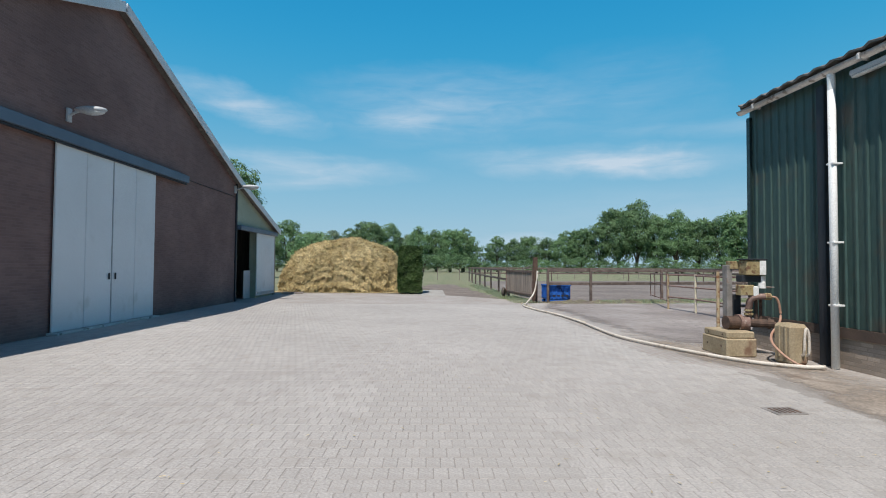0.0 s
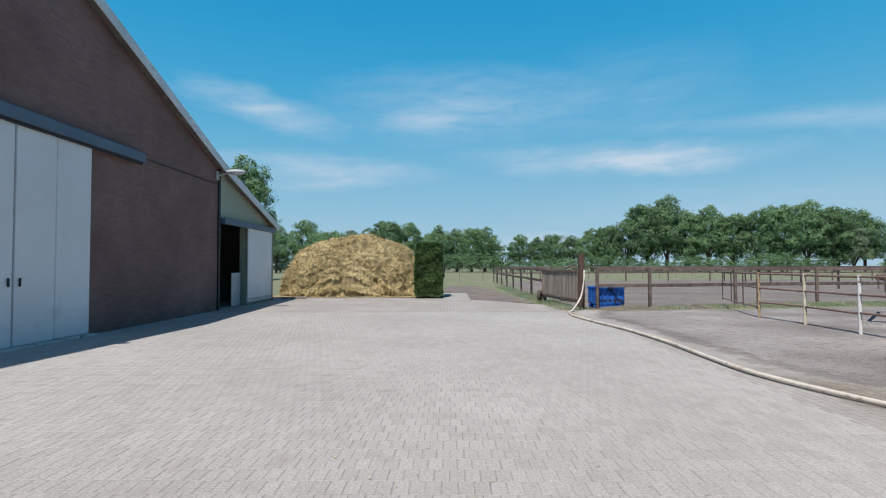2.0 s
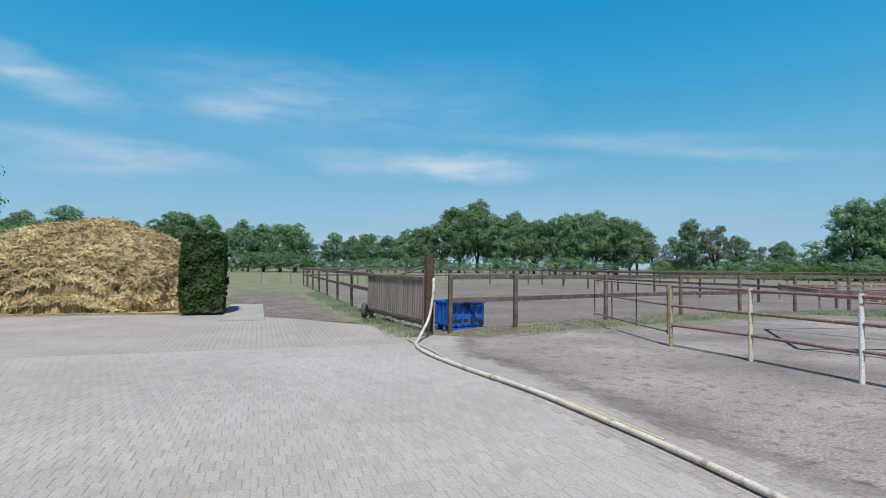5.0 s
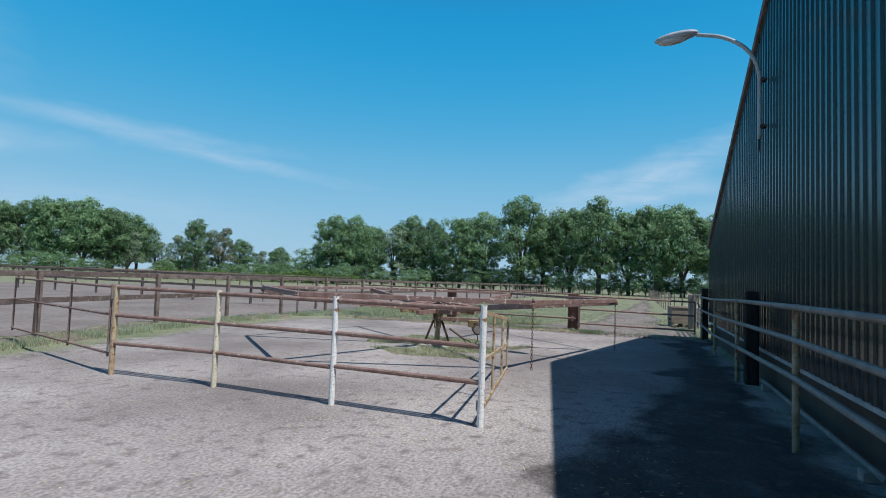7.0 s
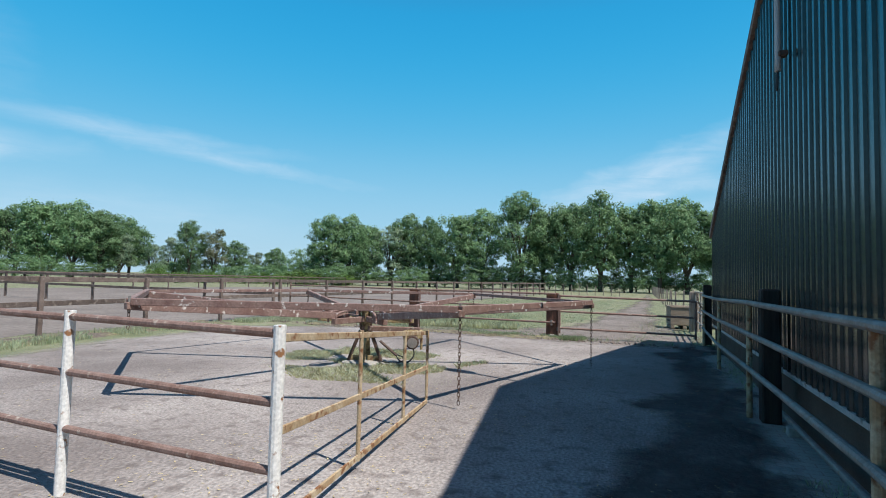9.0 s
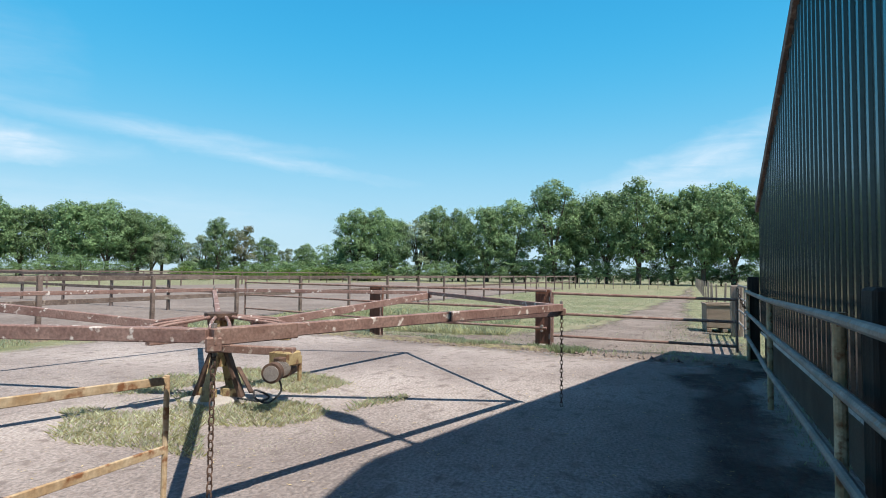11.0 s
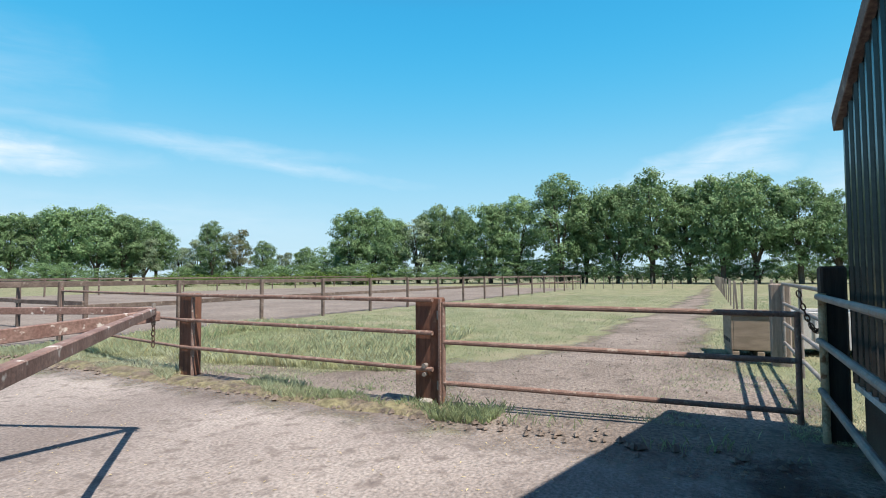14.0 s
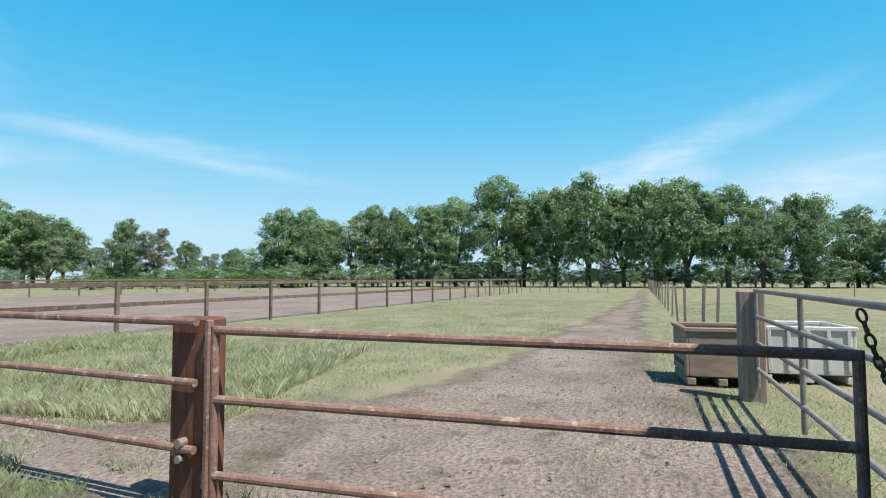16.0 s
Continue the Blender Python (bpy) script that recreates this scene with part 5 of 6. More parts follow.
# ---- pasture posts ----
ep = thing("paddock_post", 0, 0, 0, "thin dark paddock fence post", "post", "paddock posts")
part("stake", boxm(0, 0, 0.58, 0.07, 0.07, 1.30, 0.006), M_GREYWOOD, ep)
ep.matrix_world = pose(36.5, 11.1, 0)
for k in range(1, 22):
    copy_thing(ep, pose(36.5 + 3.2 * k, 11.1 + 0.085 * 3.2 * k * 0.45, -random.uniform(0, 0.06), random.uniform(-3, 3), random.uniform(-3, 3), 0))
for x, y in ((35.0, 10.4), (33.2, 10.85)):
    copy_thing(ep, pose(x, y, 0.1, 2, -3, 0))
for k in range(16):
    copy_thing(ep, pose(70 + random.uniform(-.3, .3), -2 - 3.5 * k, 0, random.uniform(-3, 3), 0, 0))
for k in range(14):
    copy_thing(ep, pose(-1 + 2.4 * k * (1 if k < 3 else 1), 56 + 1.1 * k, 0, random.uniform(-3, 3), 0, 0))
for k in range(16):
    copy_thing(ep, pose(74 + 0.1 * k, 31 - 0.95 * k, 0, random.uniform(-3, 3), 0, 0))

# ---- straw heap ----
def lump(p, f, a, off=0.0):
    return a * noise.noise(Vector(p) * f + Vector((off, off * 0.7, 3.1)))


sh = thing("straw_heap", -4.55, 32.6, 0, "large heap of golden straw in the yard", "straw heap")
bm = bmesh.new()
NU, NV = 110, 60
grid = []
for i in range(NU + 1):
    row = []
    for j in range(NV + 1):
        u, v = i / NU * 2 - 1, j / NV * 2 - 1
        x, y = u * 3.65, v * 3.0
        edge = (abs(u) ** 2.6 + abs(v) ** 2.6) ** (1 / 2.6)
        h = 2.98 * max(0.0, 1 - edge ** 3.6) ** 0.55 * (1 - 0.16 * max(0.0, (-0.45 - u) / 0.55))
        h *= 0.97 + 0.03 * math.sin(1.7 * x + 0.9)
        if h > 0.02:
            h += lump((x, y, 0), 0.8, 0.20) + lump((x, y, h), 2.2, 0.16) + lump((x, y, h), 5.5, 0.09)
        x += lump((x, y, h), 2.4, 0.20, 5)
        y += lump((x * 1.9, y, h * 0.7), 1.7, 0.26, 9) + lump((x * 1.5, y, h), 4.0, 0.12, 4)
        row.append(bm.verts.new((x, y, max(h, -0.05))))
    grid.append(row)
for i in range(NU):
    for j in range(NV):
        bm.faces.new((grid[i][j], grid[i + 1][j], grid[i + 1][j + 1], grid[i][j + 1]))
bm.normal_update()
surface = [(f.calc_center_median(), f.normal.copy(), f.calc_area()) for f in bm.faces if f.calc_center_median().z > 0.03 and f.calc_center_median().y < 1.6]
part("straw_body", bm, M_STRAW, sh)
rng = random.Random(11)
verts, faces = [], []
for c, nrm, _ in rng.choices(surface, [q[2] for q in surface], k=60000):
    c = c + Vector((rng.uniform(-.06, .06), rng.uniform(-.06, .06), rng.uniform(-.06, .06))) + nrm * 0.02
    d = Vector((rng.uniform(-1, 1), rng.uniform(-1, 1), rng.uniform(-0.9, 0.5))).normalized()
    d = (d - nrm * d.dot(nrm) * 0.6).normalized() * rng.uniform(0.07, 0.20)
    s = d.cross(nrm).normalized() * rng.uniform(0.007, 0.016)
    b0 = len(verts)
    verts += [c - d - s, c - d + s, c + d + s + nrm * 0.06, c + d - s + nrm * 0.06]
    faces.append((b0, b0 + 1, b0 + 2, b0 + 3))
st = new("straw_cover", raw_mesh("straw_cover", verts, faces, M_STRAWSTALK))
st.parent = sh
tagged(st, "loose straw stalks", kind="stuff")
verts, faces = [], []
for k in range(2600):
    x, y = rng.uniform(-8.2, -0.9), 29.6 - abs(rng.gauss(0, 0.35))
    a = rng.uniform(0, 6.28)
    d = Vector((math.cos(a), math.sin(a), 0)) * rng.uniform(0.04, 0.12)
    s = Vector((-d.y, d.x, 0)).normalized() * 0.008
    c = Vector((x, y, rng.uniform(0.005, 0.03)))
    b0 = len(verts)
    verts += [c - d - s, c - d + s, c + d + s, c + d - s]
    faces.append((b0, b0 + 1, b0 + 2, b0 + 3))
tagged(new("loose_straw", raw_mesh("loose_straw", verts, faces, M_STRAWSTALK)), "loose straw scattered before the heap", "straw", kind="stuff")


# ---- plants ----
def leaves(points, size, rng, flat=0.5):
    """Small bent leaf cards: points of (place, outward way)."""
    verts, faces = [], []
    for c, o in points:
        n = (Vector(o) + Vector((rng.uniform(-1, 1), rng.uniform(-1, 1), rng.uniform(-1, 1))) * 0.9 + Vector((0, 0, flat))).normalized()
        t = n.cross(Vector((rng.uniform(-1, 1), rng.uniform(-1, 1), rng.uniform(-1, 1)))).normalized()
        b = n.cross(t)
        s = size * rng.uniform(0.6, 1.3)
        k = len(verts)
        c = Vector(c)
        verts += [c - t * s * 0.5, c + b * s * 0.32, c + t * s * 0.55 - n * s * 0.12, c - b * s * 0.32]
        faces.append((k, k + 1, k + 2, k + 3))
    return verts, faces


def build_tree(name, height, width, seed, material, label, clumps=114, per=150, base=0.05):
    """A broad field tree: tapered trunk, limbs, and a crown of leaf clumps with gaps."""
    rng = random.Random(seed)
    t = thing(name, 0, 0, 0, label, "tree", "field trees")
    fork = height * 0.20
    part("trunk", sweep(bmesh.new(), [(0, 0, -0.2), (rng.uniform(-.1, .1), 0, fork * 0.5), (0.1, 0, fork)], 0.028 * height * 0.9, 10), M_BARK, t)
    for k in range(8):
        a = 2.39996 * k + rng.uniform(-.3, .3)
        rr = width * 0.5 * rng.uniform(0.35, 0.75)
        e = Vector((rr * math.cos(a), rr * math.sin(a), height * rng.uniform(0.42, 0.85)))
        m = Vector((0.45 * e.x, 0.45 * e.y, fork + (e.z - fork) * 0.55))
        bm = bmesh.new()
        add_tube(bm, (0, 0, fork * 0.75), m, 0.013 * height, 0.008 * height, 7)
        add_tube(bm, m, e, 0.008 * height, 0.003 * height, 6)
        part("limb", bm, M_BARK, t)
    pts = []
    base = max(base, 0.02)
    zc, hz = height * (base + 1) / 2, height * (1 - base) / 2
    lobes = max(7, clumps // 6)
    for k in range(lobes):
        a = 2.39996 * k + rng.uniform(-0.35, 0.35)
        pz = -0.78 + 1.72 * (k + 0.5) / lobes + rng.uniform(-0.12, 0.12)
        flat = math.sqrt(max(0.05, 1 - min(1.0, abs(pz)) ** 2.4))
        out = rng.uniform(0.40, 0.68)
        c = Vector((math.cos(a) * flat * out * width * 0.5, math.sin(a) * flat * out * width * 0.5, zc + pz * hz * 0.76))
        lr = rng.uniform(0.15, 0.24) * width * (0.85 if pz > 0.6 else 1.0)
        for q in range(max(8, per * 6 // 20)):
            o = Vector((rng.gauss(0, 1), rng.gauss(0, 1), rng.gauss(0, 1) + 0.25)).normalized()
            cc = c + Vector((o.x, o.y, o.z * 0.78)) * lr * rng.uniform(0.66, 1.12)
            for w in range(20):
                d = Vector((rng.gauss(0, 1), rng.gauss(0, 1), rng.gauss(0, 0.7)))
                pts.append((cc + d * lr * 0.15, o + d * 0.3))
    v, f = leaves(pts, 0.024 * width + 0.07, rng)
    cr = new("crown", raw_mesh("crown", v, f, material))
    cr.parent = t
    return t


oak_a = build_tree("oak_tree", 14, 11, 21, M_LEAF, "broad dark green oak in full leaf")
oak_b = build_tree("oak_tree", 14, 9.5, 22, M_LEAF, "tall dark green oak in full leaf")
oak_c = build_tree("oak_tree", 14, 12.5, 23, M_LEAF, "wide dark green oak in full leaf", 112)
pale = build_tree("poplar_tree", 11, 7, 24, M_LEAFPALE, "pale grey green tree in leaf", 60)
brown = build_tree("browned_tree", 12, 8, 25, M_LEAFBROWN, "green tree with a browned crown side", 60)
bushy = build_tree("field_bush", 7, 8, 26, M_LEAF, "rounded dark green bush in the hedgerow", 60, 80, 0.02)
hedge_src = build_tree("hedge_bush", 7, 8, 28, M_LEAF, "low dark green bush of the far hedge", 66, 70, 0.02)
bright = build_tree("field_shrub", 4, 7, 27, M_BUSH, "low bright green shrub before the far trees", 50, 70, 0.0)
SRC = {"h": (hedge_src, 7), "g": (bright, 4), "a": (oak_a, 14), "b": (oak_b, 14), "c": (oak_c, 14), "p": (pale, 11), "r": (brown, 12), "u": (bushy, 7)}
used = set()


def plant(kind, x, y, h, wide=1.0, rz=None):
    ob, own = SRC[kind]
    s = 1.05 * h / own
    rz = random.uniform(0, 360) if rz is None else rz
    m = pose(x, y, -0.03, 0, 0, rz)
    if kind in used:
        o = copy_thing(ob, m)
    else:
        o = ob
        o.matrix_world = m
        used.add(kind)
    o.scale = (s * wide * 0.94, s * wide * 0.94, s)
    return o


def ring_trees(ox, oy, rows):
    for az, dist, h, kind, wide in rows:
        plant(kind, ox + dist * math.sin(radians(az)), oy + dist * math.cos(radians(az)), h, wide)


# trees behind the arena, by bearing from the yard
ring_trees(0.6, -0.3, [
    (-21, 120, 10, "b", 1), (-17.5, 125, 10, "a", 1.0), (-14.8, 130, 11.6, "b", 1.1), (-12.6, 128, 9.5, "c", 0.9), (-10.4, 135, 10.8, "p", 1.2), (-8.4, 138, 10.5, "a", 1),
    (-6.6, 140, 13.2, "c", 0.9), (-4.4, 142, 12.2, "b", 1.1), (-2.8, 145, 10.5, "p", 1.2), (-1.2, 140, 11.3, "a", 0.9), (0.6, 142, 10.6, "b", 1.1), (2.2, 140, 11.4, "c", 0.85), (3.6, 142, 11.0, "a", 0.9),
    (5.2, 150, 7.5, "u", 1.2), (7.1, 150, 9.6, "b", 1.0), (8.8, 152, 9.0, "a", 1.0), (10.6, 155, 10.4, "c", 0.9), (12.4, 155, 9.4, "b", 1.1), (14.2, 150, 10.8, "a", 1.0), (15.8, 150, 12.2, "c", 0.85),
    (17.6, 150, 13.0, "b", 1.0), (19.4, 150, 17.6, "c", 0.9), (21.2, 150, 18.4, "a", 0.9), (23.0, 150, 14.5, "b", 1.0), (24.8, 150, 15.6, "a", 0.9), (26.8, 150, 14.2, "c", 0.9), (28.8, 148, 13.6, "b", 1.1),
    (30.5, 140, 14.8, "c", 0.9), (32.4, 138, 14.4, "a", 1.0), (34.2, 138, 13.0, "b", 1.1), (35.6, 140, 9.5, "p", 1.2)])
# trees east of the pasture, by bearing from the gate
ring_trees(19.5, 11.7, [
    (30.5, 125, 14.0, "c", 0.95), (32.6, 125, 12.4, "a", 0.95), (34.8, 135, 8.6, "p", 1.2), (36.2, 120, 9.5, "p", 1.0), (37.4, 112, 11.8, "b", 0.85), (39.8, 112, 11.4, "r", 0.95),
    (42.4, 125, 9.0, "b", 1.1), (44.5, 130, 7.4, "p", 1.2), (46.6, 130, 8.0, "a", 1.1), (49.0, 105, 7.4, "u", 1.0),
    (51.2, 97, 13.2, "b", 1.05), (53.6, 97, 13.4, "a", 0.85), (55.6, 96, 12.2, "c", 0.75), (58.4, 95, 12.8, "p", 1.2), (60.4, 95, 13.8, "b", 0.95), (63.0, 94, 13.2, "a", 0.8), (66.2, 90, 14.2, "c", 0.8), (69.2, 90, 14.6, "b", 0.95),
    (73.8, 88, 17.4, "b", 1.05), (76.4, 90, 14.5, "a", 0.8), (79.6, 88, 16.2, "c", 0.8), (83.0, 87, 17.2, "a", 0.95), (86.4, 88, 14.6, "b", 0.95), (89.4, 87, 16.6, "c", 0.85), (92.2, 87, 15.8, "a", 0.9), (95.8, 88, 14.4, "b", 1.05), (98.6, 90, 12.5, "a", 0.9),
    (101.8, 92, 13.8, "c", 0.72), (105.5, 98, 11.4, "a", 1.0), (109, 98, 11.8, "b", 1.0), (113, 98, 12.2, "c", 1.0), (118, 98, 12, "a", 1)])
# the far row closes the view with a low hedge of bushes
for k in range(104):
    az = -24 + 1.37 * k
    dist = 132 if az < 34 else (122 - (az - 34) * 1.9 if az < 50 else 92)
    dist += random.uniform(-6, 10)
    ox, oy = (0.6, -0.3) if az < 34 else (19.5, 11.7)
    plant("h", ox + dist * math.sin(radians(az)), oy + dist * math.cos(radians(az)), random.uniform(2.6, 4.3), random.uniform(1.4, 2.1))
for k in range(22):
    az, dist = 33 + 0.95 * k + random.uniform(-.3, .3), random.uniform(84, 98)
    plant("g", 19.5 + dist * math.sin(radians(az)), 11.7 + dist * math.cos(radians(az)), random.uniform(1.3, 2.3), random.uniform(1.3, 2.0))
plant("b", -21.5, 61, 12.8, 0.8)
plant("u", -13.5, 62, 5.5, 1.1)

# clipped conifer hedge beside the straw
hg = thing("clipped_conifer", -0.47, 29.4, 0, "dense dark green clipped conifer hedge", "hedge")
rng = random.Random(5)
SX, SY, SZ = 0.64, 1.15, 2.55
part("stem", tubem((0, 0, -0.1), (0, 0, 2.0), 0.08, 0.03), M_BARK, hg)
# Solid dark box added to stand for the shade deep between the sprays.
part("shade_core", boxm(0, 0, 1.30, 1.04, 2.05, 2.25, 0.2), M_CORE, hg)
pts = []
for k in range(15000):
    face = rng.random()
    x, y, z = rng.uniform(-SX, SX), rng.uniform(-SY, SY), 0.10 + (SZ - 0.1) * rng.random()
    o = Vector((0, 0, 1))
    if face < 0.30:
        y, o = -SY, Vector((0, -1, 0.3))
    elif face < 0.45:
        y, o = SY, Vector((0, 1, 0.3))
    elif face < 0.65:
        x, o = -SX, Vector((-1, 0, 0.3))
    elif face < 0.88:
        x, o = SX, Vector((1, 0, 0.3))
    else:
        z = SZ
    d = lump((x * 1.5, y * 1.5, z * 1.5), 1.6, 0.16, 2) - rng.random() * 0.12
    taper = 0.90 + 0.10 * math.sin(math.pi * min(1, z / SZ * 0.9 + 0.1))
    pts.append((Vector((x * taper, y * taper, z)) + o * d, o))
v, f = leaves(pts, 0.10, rng, 0.2)
cr = new("sprays", raw_mesh("sprays", v, f, M_CONIFER))
cr.parent = hg


# ---- grass ----
def blades(name, count, place, hmin, hmax, material, label, seed, width=0.006, lean=0.5):
    """Single grass blades; place(rng) gives x, y and a height factor."""
    rng = random.Random(seed)
    verts, faces = [], []
    for k in range(count):
        p = place(rng)
        if p is None:
            continue
        x, y, f = p
        h = rng.uniform(hmin, hmax) * f
        a = rng.uniform(0, 6.283)
        w = width * rng.uniform(0.7, 1.5)
        dx, dy = math.cos(a) * w, math.sin(a) * w
        b = rng.uniform(0, 6.283)
        l = h * rng.uniform(0, lean)
        k0 = len(verts)
        z = -0.03
        verts += [(x - dx, y - dy, z), (x + dx, y + dy, z), (x + dx * .7 + math.cos(b) * l * 0.35, y + dy * .7 + math.sin(b) * l * 0.35, z + h * 0.6), (x + math.cos(b) * l, y + math.sin(b) * l, z + h)]
        faces += [(k0, k0 + 1, k0 + 2), (k0, k0 + 2, k0 + 3)]
    return tagged(new(name, raw_mesh(name, verts, faces, material)), label, "grass", kind="stuff")


def clumpy(x, y, f=0.9, cut=0.0):
    return noise.noise(Vector((x * f, y * f, 2.7))) > cut


def near_gate(rng):
    y = rng.uniform(10.8, 24.5)
    x = 21.75 + abs(rng.gauss(0, 0.32)) + 0.10 * math.sin(3 * y)
    if y < 13.6 and rng.random() < 0.97:
        return None
    return (x, y, 1.0) if clumpy(x, y, 1.3, -0.08) else None


def tall_strip(rng):
    y = rng.uniform(15.6, 24.6)
    x = 22.9 + 1.1 * max(0.0, (20.5 - y) / 5) + rng.random() ** 1.2 * 6.2
    if y < 15.6 + (x - 22.3) * 0.25:
        return None
    f = 1.0 if clumpy(x, y, 0.5, -0.15) else 0.4
    return x, y, f * (0.75 + 0.25 * min(1.0, x - 22.9))


def pasture(rng):
    x = 22.6 + rng.random() ** 2.1 * 34
    y = rng.uniform(6.0, 25.0)
    bare = (10.9 if x < 24.6 else 12.2 - 0.04 * (x - 23)) < y < max(14.7 - 0.015 * (x - 28), 16.6 - 0.4 * (x - 24))
    if bare and rng.random() < 0.985 - 0.5 * max(0.0, 1 - min(abs(y - 12.2), abs(y - 15.8)) / 0.7):
        return None
    return (x, y, 1.0) if clumpy(x, y, 0.7, -0.35) else (x, y, 0.5)


def walker_patch(rng):
    a, r = rng.uniform(0, 6.283), 2.2 * math.sqrt(rng.random())
    x, y = 15.75 + r * math.cos(a) * 1.12, 16.4 + r * math.sin(a) * 1.22
    return (x, y, 1.0 if clumpy(x, y, 1.1, -0.05) else 0.45) if r < 1.62 + 0.6 * noise.noise(Vector((math.cos(a) * 1.5, math.sin(a) * 1.5, 0.4))) else None


def fence_foot(rng):
    k = rng.randrange(1, 6)
    a, b = F_LINE[k], F_LINE[k + 1] if k < 5 else (23.0, 24.4)
    f = rng.random()
    x, y = a[0] + (b[0] - a[0]) * f, a[1] + (b[1] - a[1]) * f - 0.35 + rng.gauss(0, 0.28)
    return (x, y, 1.0) if clumpy(x, y, 1.2, -0.05) else None


def track_edge(rng):
    f = rng.random()
    x, y = 4.75 - 0.55 * f + rng.gauss(-0.12, 0.2), 21.9 + 20 * f ** 1.5
    return (x, y, 1.0) if clumpy(x, y, 1.0, -0.3) else None


def wall_foot(rng):
    x = rng.uniform(7.5, 22.5)
    return (x, 10.34 + rng.gauss(0, 0.10), 0.8) if clumpy(x, 3, 0.8, 0.0) else None


blades("grass_at_gate", 34000, near_gate, 0.05, 0.14, M_BLADE, "ragged green grass along the sleeper fence", 1, 0.0035, 0.8)
blades("tall_grass", 62000, tall_strip, 0.07, 0.24, M_BLADE, "tall pale green grass behind the sleeper fence", 2, 0.0028, 0.9)
blades("seed_grass", 16000, tall_strip, 0.12, 0.28, M_DRYBLADE, "pale dry seed stalks in the tall grass", 12, 0.0018, 0.6)
blades("pasture_grass", 150000, pasture, 0.02, 0.055, M_BLADE, "short cropped green pasture grass", 3, 0.0036, 1.3)
blades("walker_grass", 32000, walker_patch, 0.025, 0.105, M_BLADE, "green grass round the foot of the horse walker", 4, 0.0022, 0.9)
blades("dry_grass", 40000, walker_patch, 0.025, 0.09, M_DRYBLADE, "dry yellow grass round the foot of the horse walker", 5, 0.0022, 1.6)
blades("fence_grass", 26000, fence_foot, 0.04, 0.16, M_BLADE, "ragged green grass along the arena fence", 6)
blades("track_grass", 22000, track_edge, 0.04, 0.14, M_BLADE, "green grass along the earth track", 7)
blades("wall_weeds", 2500, wall_foot, 0.03, 0.12, M_BLADE, "low weeds at the foot of the green wall", 8)



def bank(name, line, wide, high, label, seed, material):
    """A low uneven ridge of earth along a line."""
    rng = random.Random(seed)
    pts = smooth_line([(x, y, 0) for x, y in line], 14)
    verts, faces, m = [], [], 9
    for i, p in enumerate(pts):
        d = (pts[min(i + 1, len(pts) - 1)] - pts[max(i - 1, 0)]).normalized()
        s = Vector((-d.y, d.x, 0))
        f = min(1.0, i / 4, (len(pts) - 1 - i) / 4)
        w = wide * (0.75 + 0.6 * abs(noise.noise(p * 0.9))) * (0.5 + 0.5 * f)
        for k in range(m):
            u = 2 * k / (m - 1) - 1
            q = p + s * (u * w + 0.05 * noise.noise(p * 4 + Vector((k, 0, 1))))
            h = high * (1 - u * u) * f * (0.55 + 0.9 * abs(noise.noise(q * 2.2))) + 0.02 * noise.noise(q * 7) * (1 - u * u)
            verts.append((q.x, q.y, h - 0.026 if abs(u) < 0.99 else -0.05))
    for i in range(len(pts) - 1):
        for k in range(m - 1):
            a = i * m + k
            faces.append((a, a + 1, a + m + 1, a + m))
    ob = new(name, raw_mesh(name, verts, faces, material))
    for p in ob.data.polygons:
        p.use_smooth = True
    return tagged(ob, label, "bank", kind="structure")


M_TURF = mat("earth with worn turf", (0.150, 0.122, 0.100), (0.200, 0.185, 0.105), 2.2, 0.95, fine=14, bump=1.0, spot=(0.10, 0.082, 0.068), spot_scale=4.0, spot_at=(0.52, 0.68), dist=0.06, speck=0.4)
bank("earth_bank_gate", [(21.95, 13.9), (21.85, 15.2), (21.9, 17.0), (21.85, 19.0), (21.95, 21.0), (21.6, 22.6)], 0.36, 0.10, "low bank of brown earth and worn turf", 31, M_TURF)
bank("earth_bank_arena", [(5.3, 22.35), (7.4, 22.55), (9.3, 23.2), (11.2, 23.75), (14.6, 24.5), (17.6, 24.9), (20.6, 24.9)], 0.75, 0.13, "low bank of brown earth along the arena fence", 32, M_TURF)

# clods of earth along the grass edge
rng = random.Random(8)
verts, faces = [], []
for k in range(620):
    if k < 340:
        y = rng.uniform(10.9, 24)
        x = 21.72 + rng.gauss(0, 0.13)
        r = rng.uniform(0.012, 0.05)
    else:
        x, y, r = rng.uniform(22.5, 34), rng.uniform(11.5, 16), rng.uniform(0.006, 0.022)
    b0 = len(verts)
    for dx, dy, dz in ((1, 0, 0), (0, 1, 0), (-1, 0, 0), (0, -1, 0), (0, 0, 0.8), (0, 0, -0.5)):
        verts.append((x + dx * r * rng.uniform(.7, 1.4), y + dy * r * rng.uniform(.7, 1.4), dz * r * rng.uniform(.7, 1.3) + 0.0))
    faces += [(b0 + a, b0 + b, b0 + 4) for a, b in ((0, 1), (1, 2), (2, 3), (3, 0))] + [(b0 + b, b0 + a, b0 + 5) for a, b in ((0, 1), (1, 2), (2, 3), (3, 0))]
tagged(new("earth_clods", raw_mesh("earth_clods", verts, faces, M_DIRT)), "loose brown clods of earth", "clods", kind="stuff")

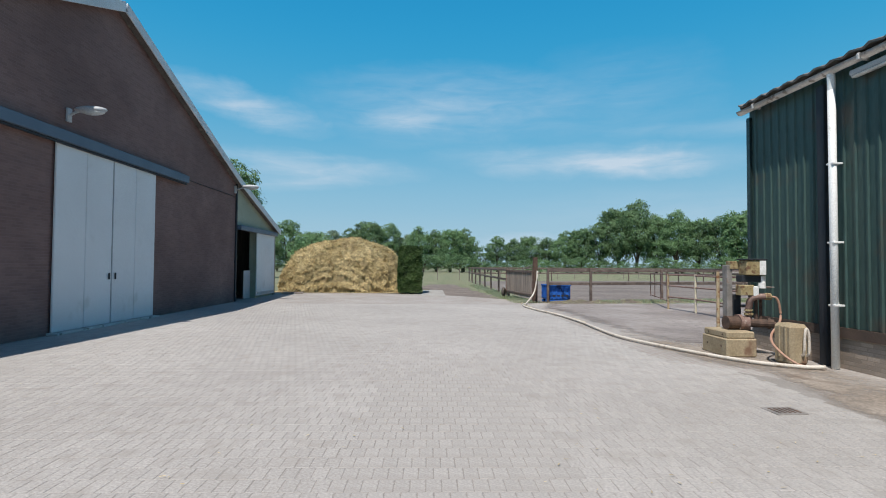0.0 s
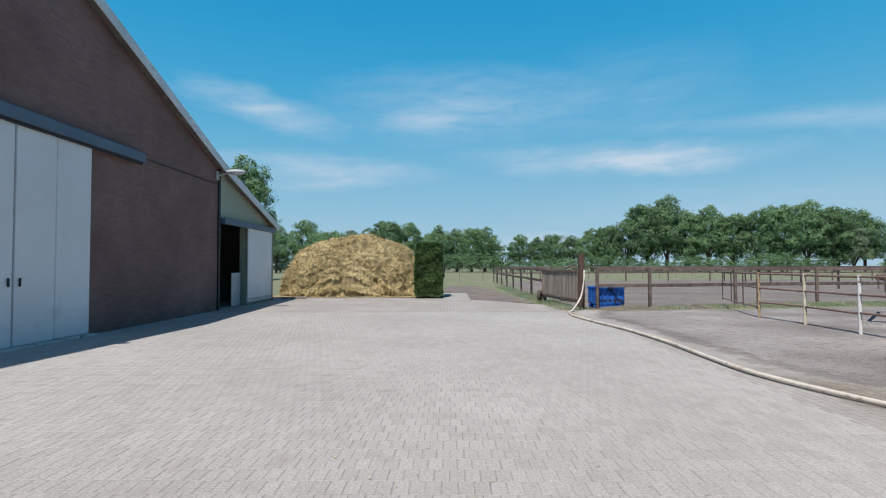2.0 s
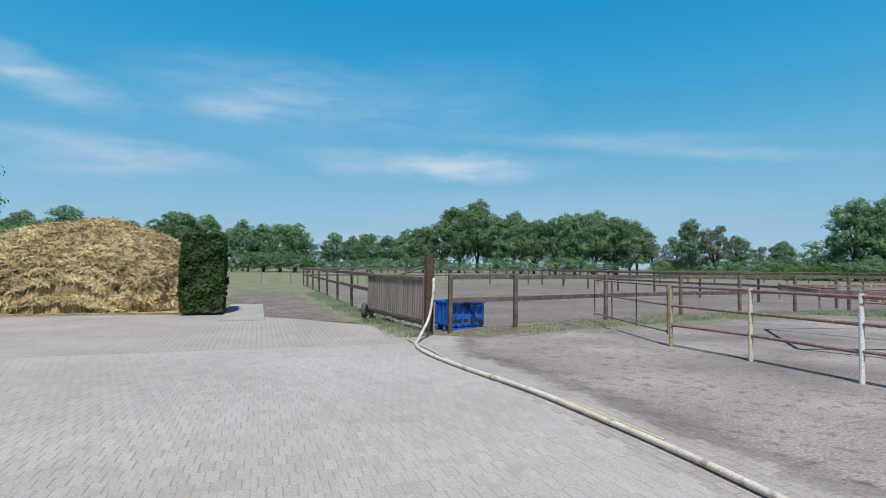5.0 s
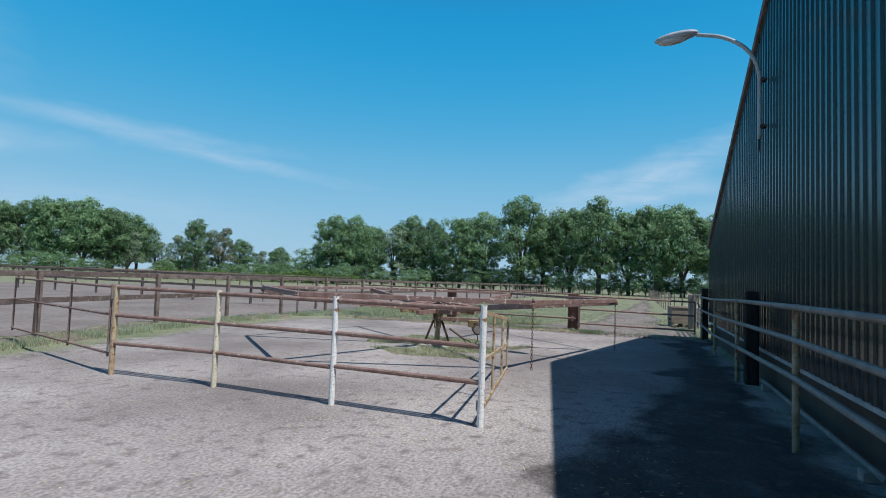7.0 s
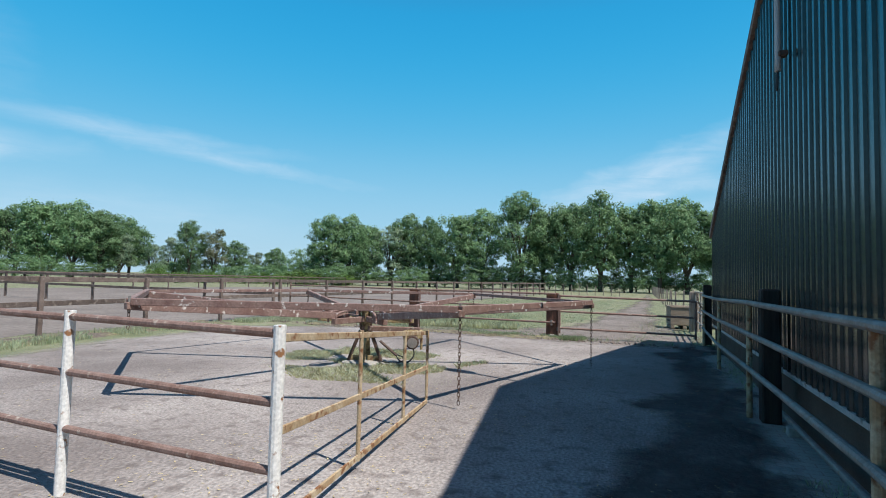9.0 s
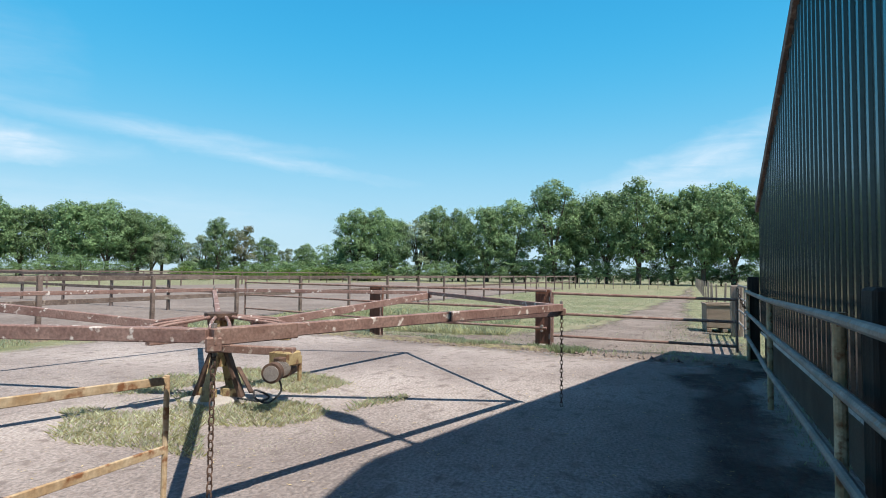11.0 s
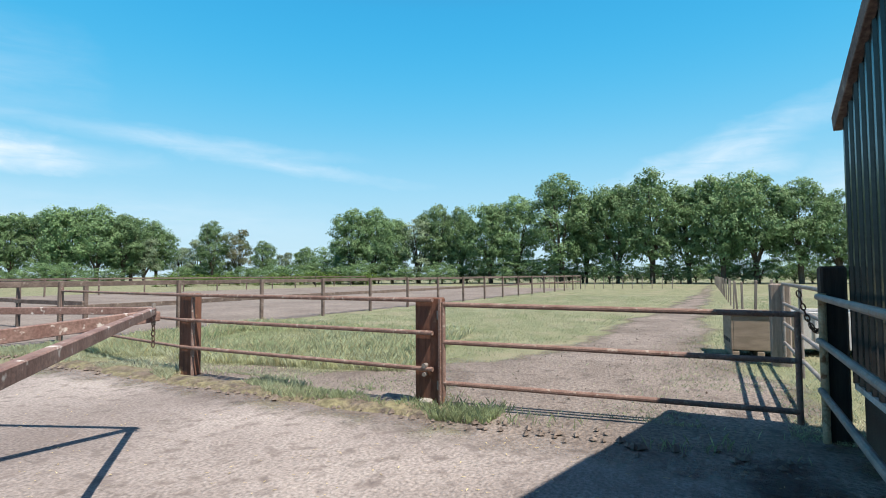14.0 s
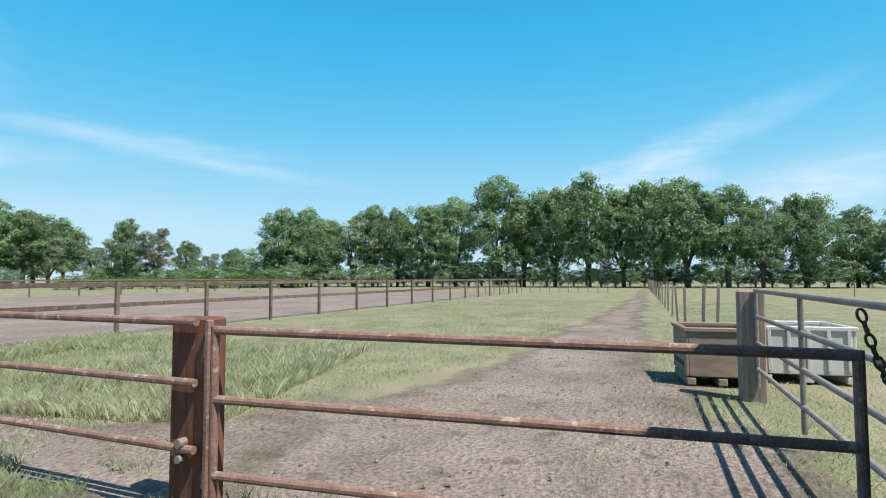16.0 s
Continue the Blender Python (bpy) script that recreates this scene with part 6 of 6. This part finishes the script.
# straw bits and crumbs blown over the yard
rng = random.Random(17)
verts, faces = [], []
for k in range(5200):
    if k < 2600:
        x, y = rng.uniform(5.2, 21.5), rng.uniform(11.0, 22.0)
    elif k < 4200:
        x, y = rng.uniform(-7.0, 5.5), 27 - 30 * rng.random() ** 1.3
    else:
        x, y = rng.uniform(8, 14), rng.uniform(11.5, 15.5)
    if not clumpy(x, y, 0.6, -0.1):
        continue
    a, ln = rng.uniform(0, 6.28), rng.uniform(0.006, 0.022)
    d = Vector((math.cos(a), math.sin(a), 0)) * ln
    q = Vector((-d.y, d.x, 0)).normalized() * rng.uniform(0.002, 0.005)
    c = Vector((x, y, rng.uniform(0.008, 0.014)))
    b0 = len(verts)
    verts += [c - d - q, c - d + q, c + d + q, c + d - q]
    faces.append((b0, b0 + 1, b0 + 2, b0 + 3))
tagged(new("straw_bits", raw_mesh("straw_bits", verts, faces, M_STRAWSTALK)), "dry straw bits scattered over the paving", "straw", kind="stuff")

# ---- paving ----
PITCH_X, PITCH_Y = 0.109, 0.217
bw, bl, bev = 0.1040, 0.2120, 0.0035
unit_v = [(-bw / 2, -bl / 2, -0.03), (bw / 2, -bl / 2, -0.03), (bw / 2, bl / 2, -0.03), (-bw / 2, bl / 2, -0.03),
          (-bw / 2, -bl / 2, -bev), (bw / 2, -bl / 2, -bev), (bw / 2, bl / 2, -bev), (-bw / 2, bl / 2, -bev),
          (-bw / 2 + bev, -bl / 2 + bev, 0), (bw / 2 - bev, -bl / 2 + bev, 0), (bw / 2 - bev, bl / 2 - bev, 0), (-bw / 2 + bev, bl / 2 - bev, 0)]
unit_f = [(8, 9, 10, 11)] + [(a + 4, b + 4, b + 8, a + 8) for a, b in ((0, 1), (1, 2), (2, 3), (3, 0))]
yard = thing("yard_paving", 0, 0, 0, "grey concrete pavers laid in rows in the yard", "paving", kind="structure")
paver_mesh = raw_mesh("paver", unit_v, [*unit_f, *[(a, b, b + 4, a + 4) for a, b in ((0, 1), (1, 2), (2, 3), (3, 0))]], M_PAVER)
rng = random.Random(3)
verts, faces, single = [], [], 0
for i in range(-66, 47):
    for j in range(-8, 100):
        x, y = i * PITCH_X + (PITCH_X / 2 if j % 2 else 0), j * PITCH_Y
        if y > 21.0 or (x > 4.4 and y > 8.5 - (x - 4.4) * 1.2):
            continue
        dz, tilt = rng.uniform(-0.002, 0.0005), rng.uniform(-0.3, 0.3)
        if 0.0 <= x < 1.75 and 3.0 <= y < 7.0 and single < 300:
            o = new("paver", paver_mesh)
            o.parent = yard
            o.matrix_local = pose(x, y, dz, tilt, -tilt, tilt)
            single += 1
            continue
        b0 = len(verts)
        sx, sy = rng.gauss(0, 0.0018), rng.gauss(0, 0.0018)
        verts += [(x + a + sx, y + b + sy, c + dz) for a, b, c in unit_v[4:]]
        faces += [tuple(b0 + q - 4 for q in f) for f in unit_f]
rest = new("pavers", raw_mesh("pavers", verts, faces, M_PAVER))
rest.parent = yard
tagged(rest, "worn grey pavers", kind="stuff")
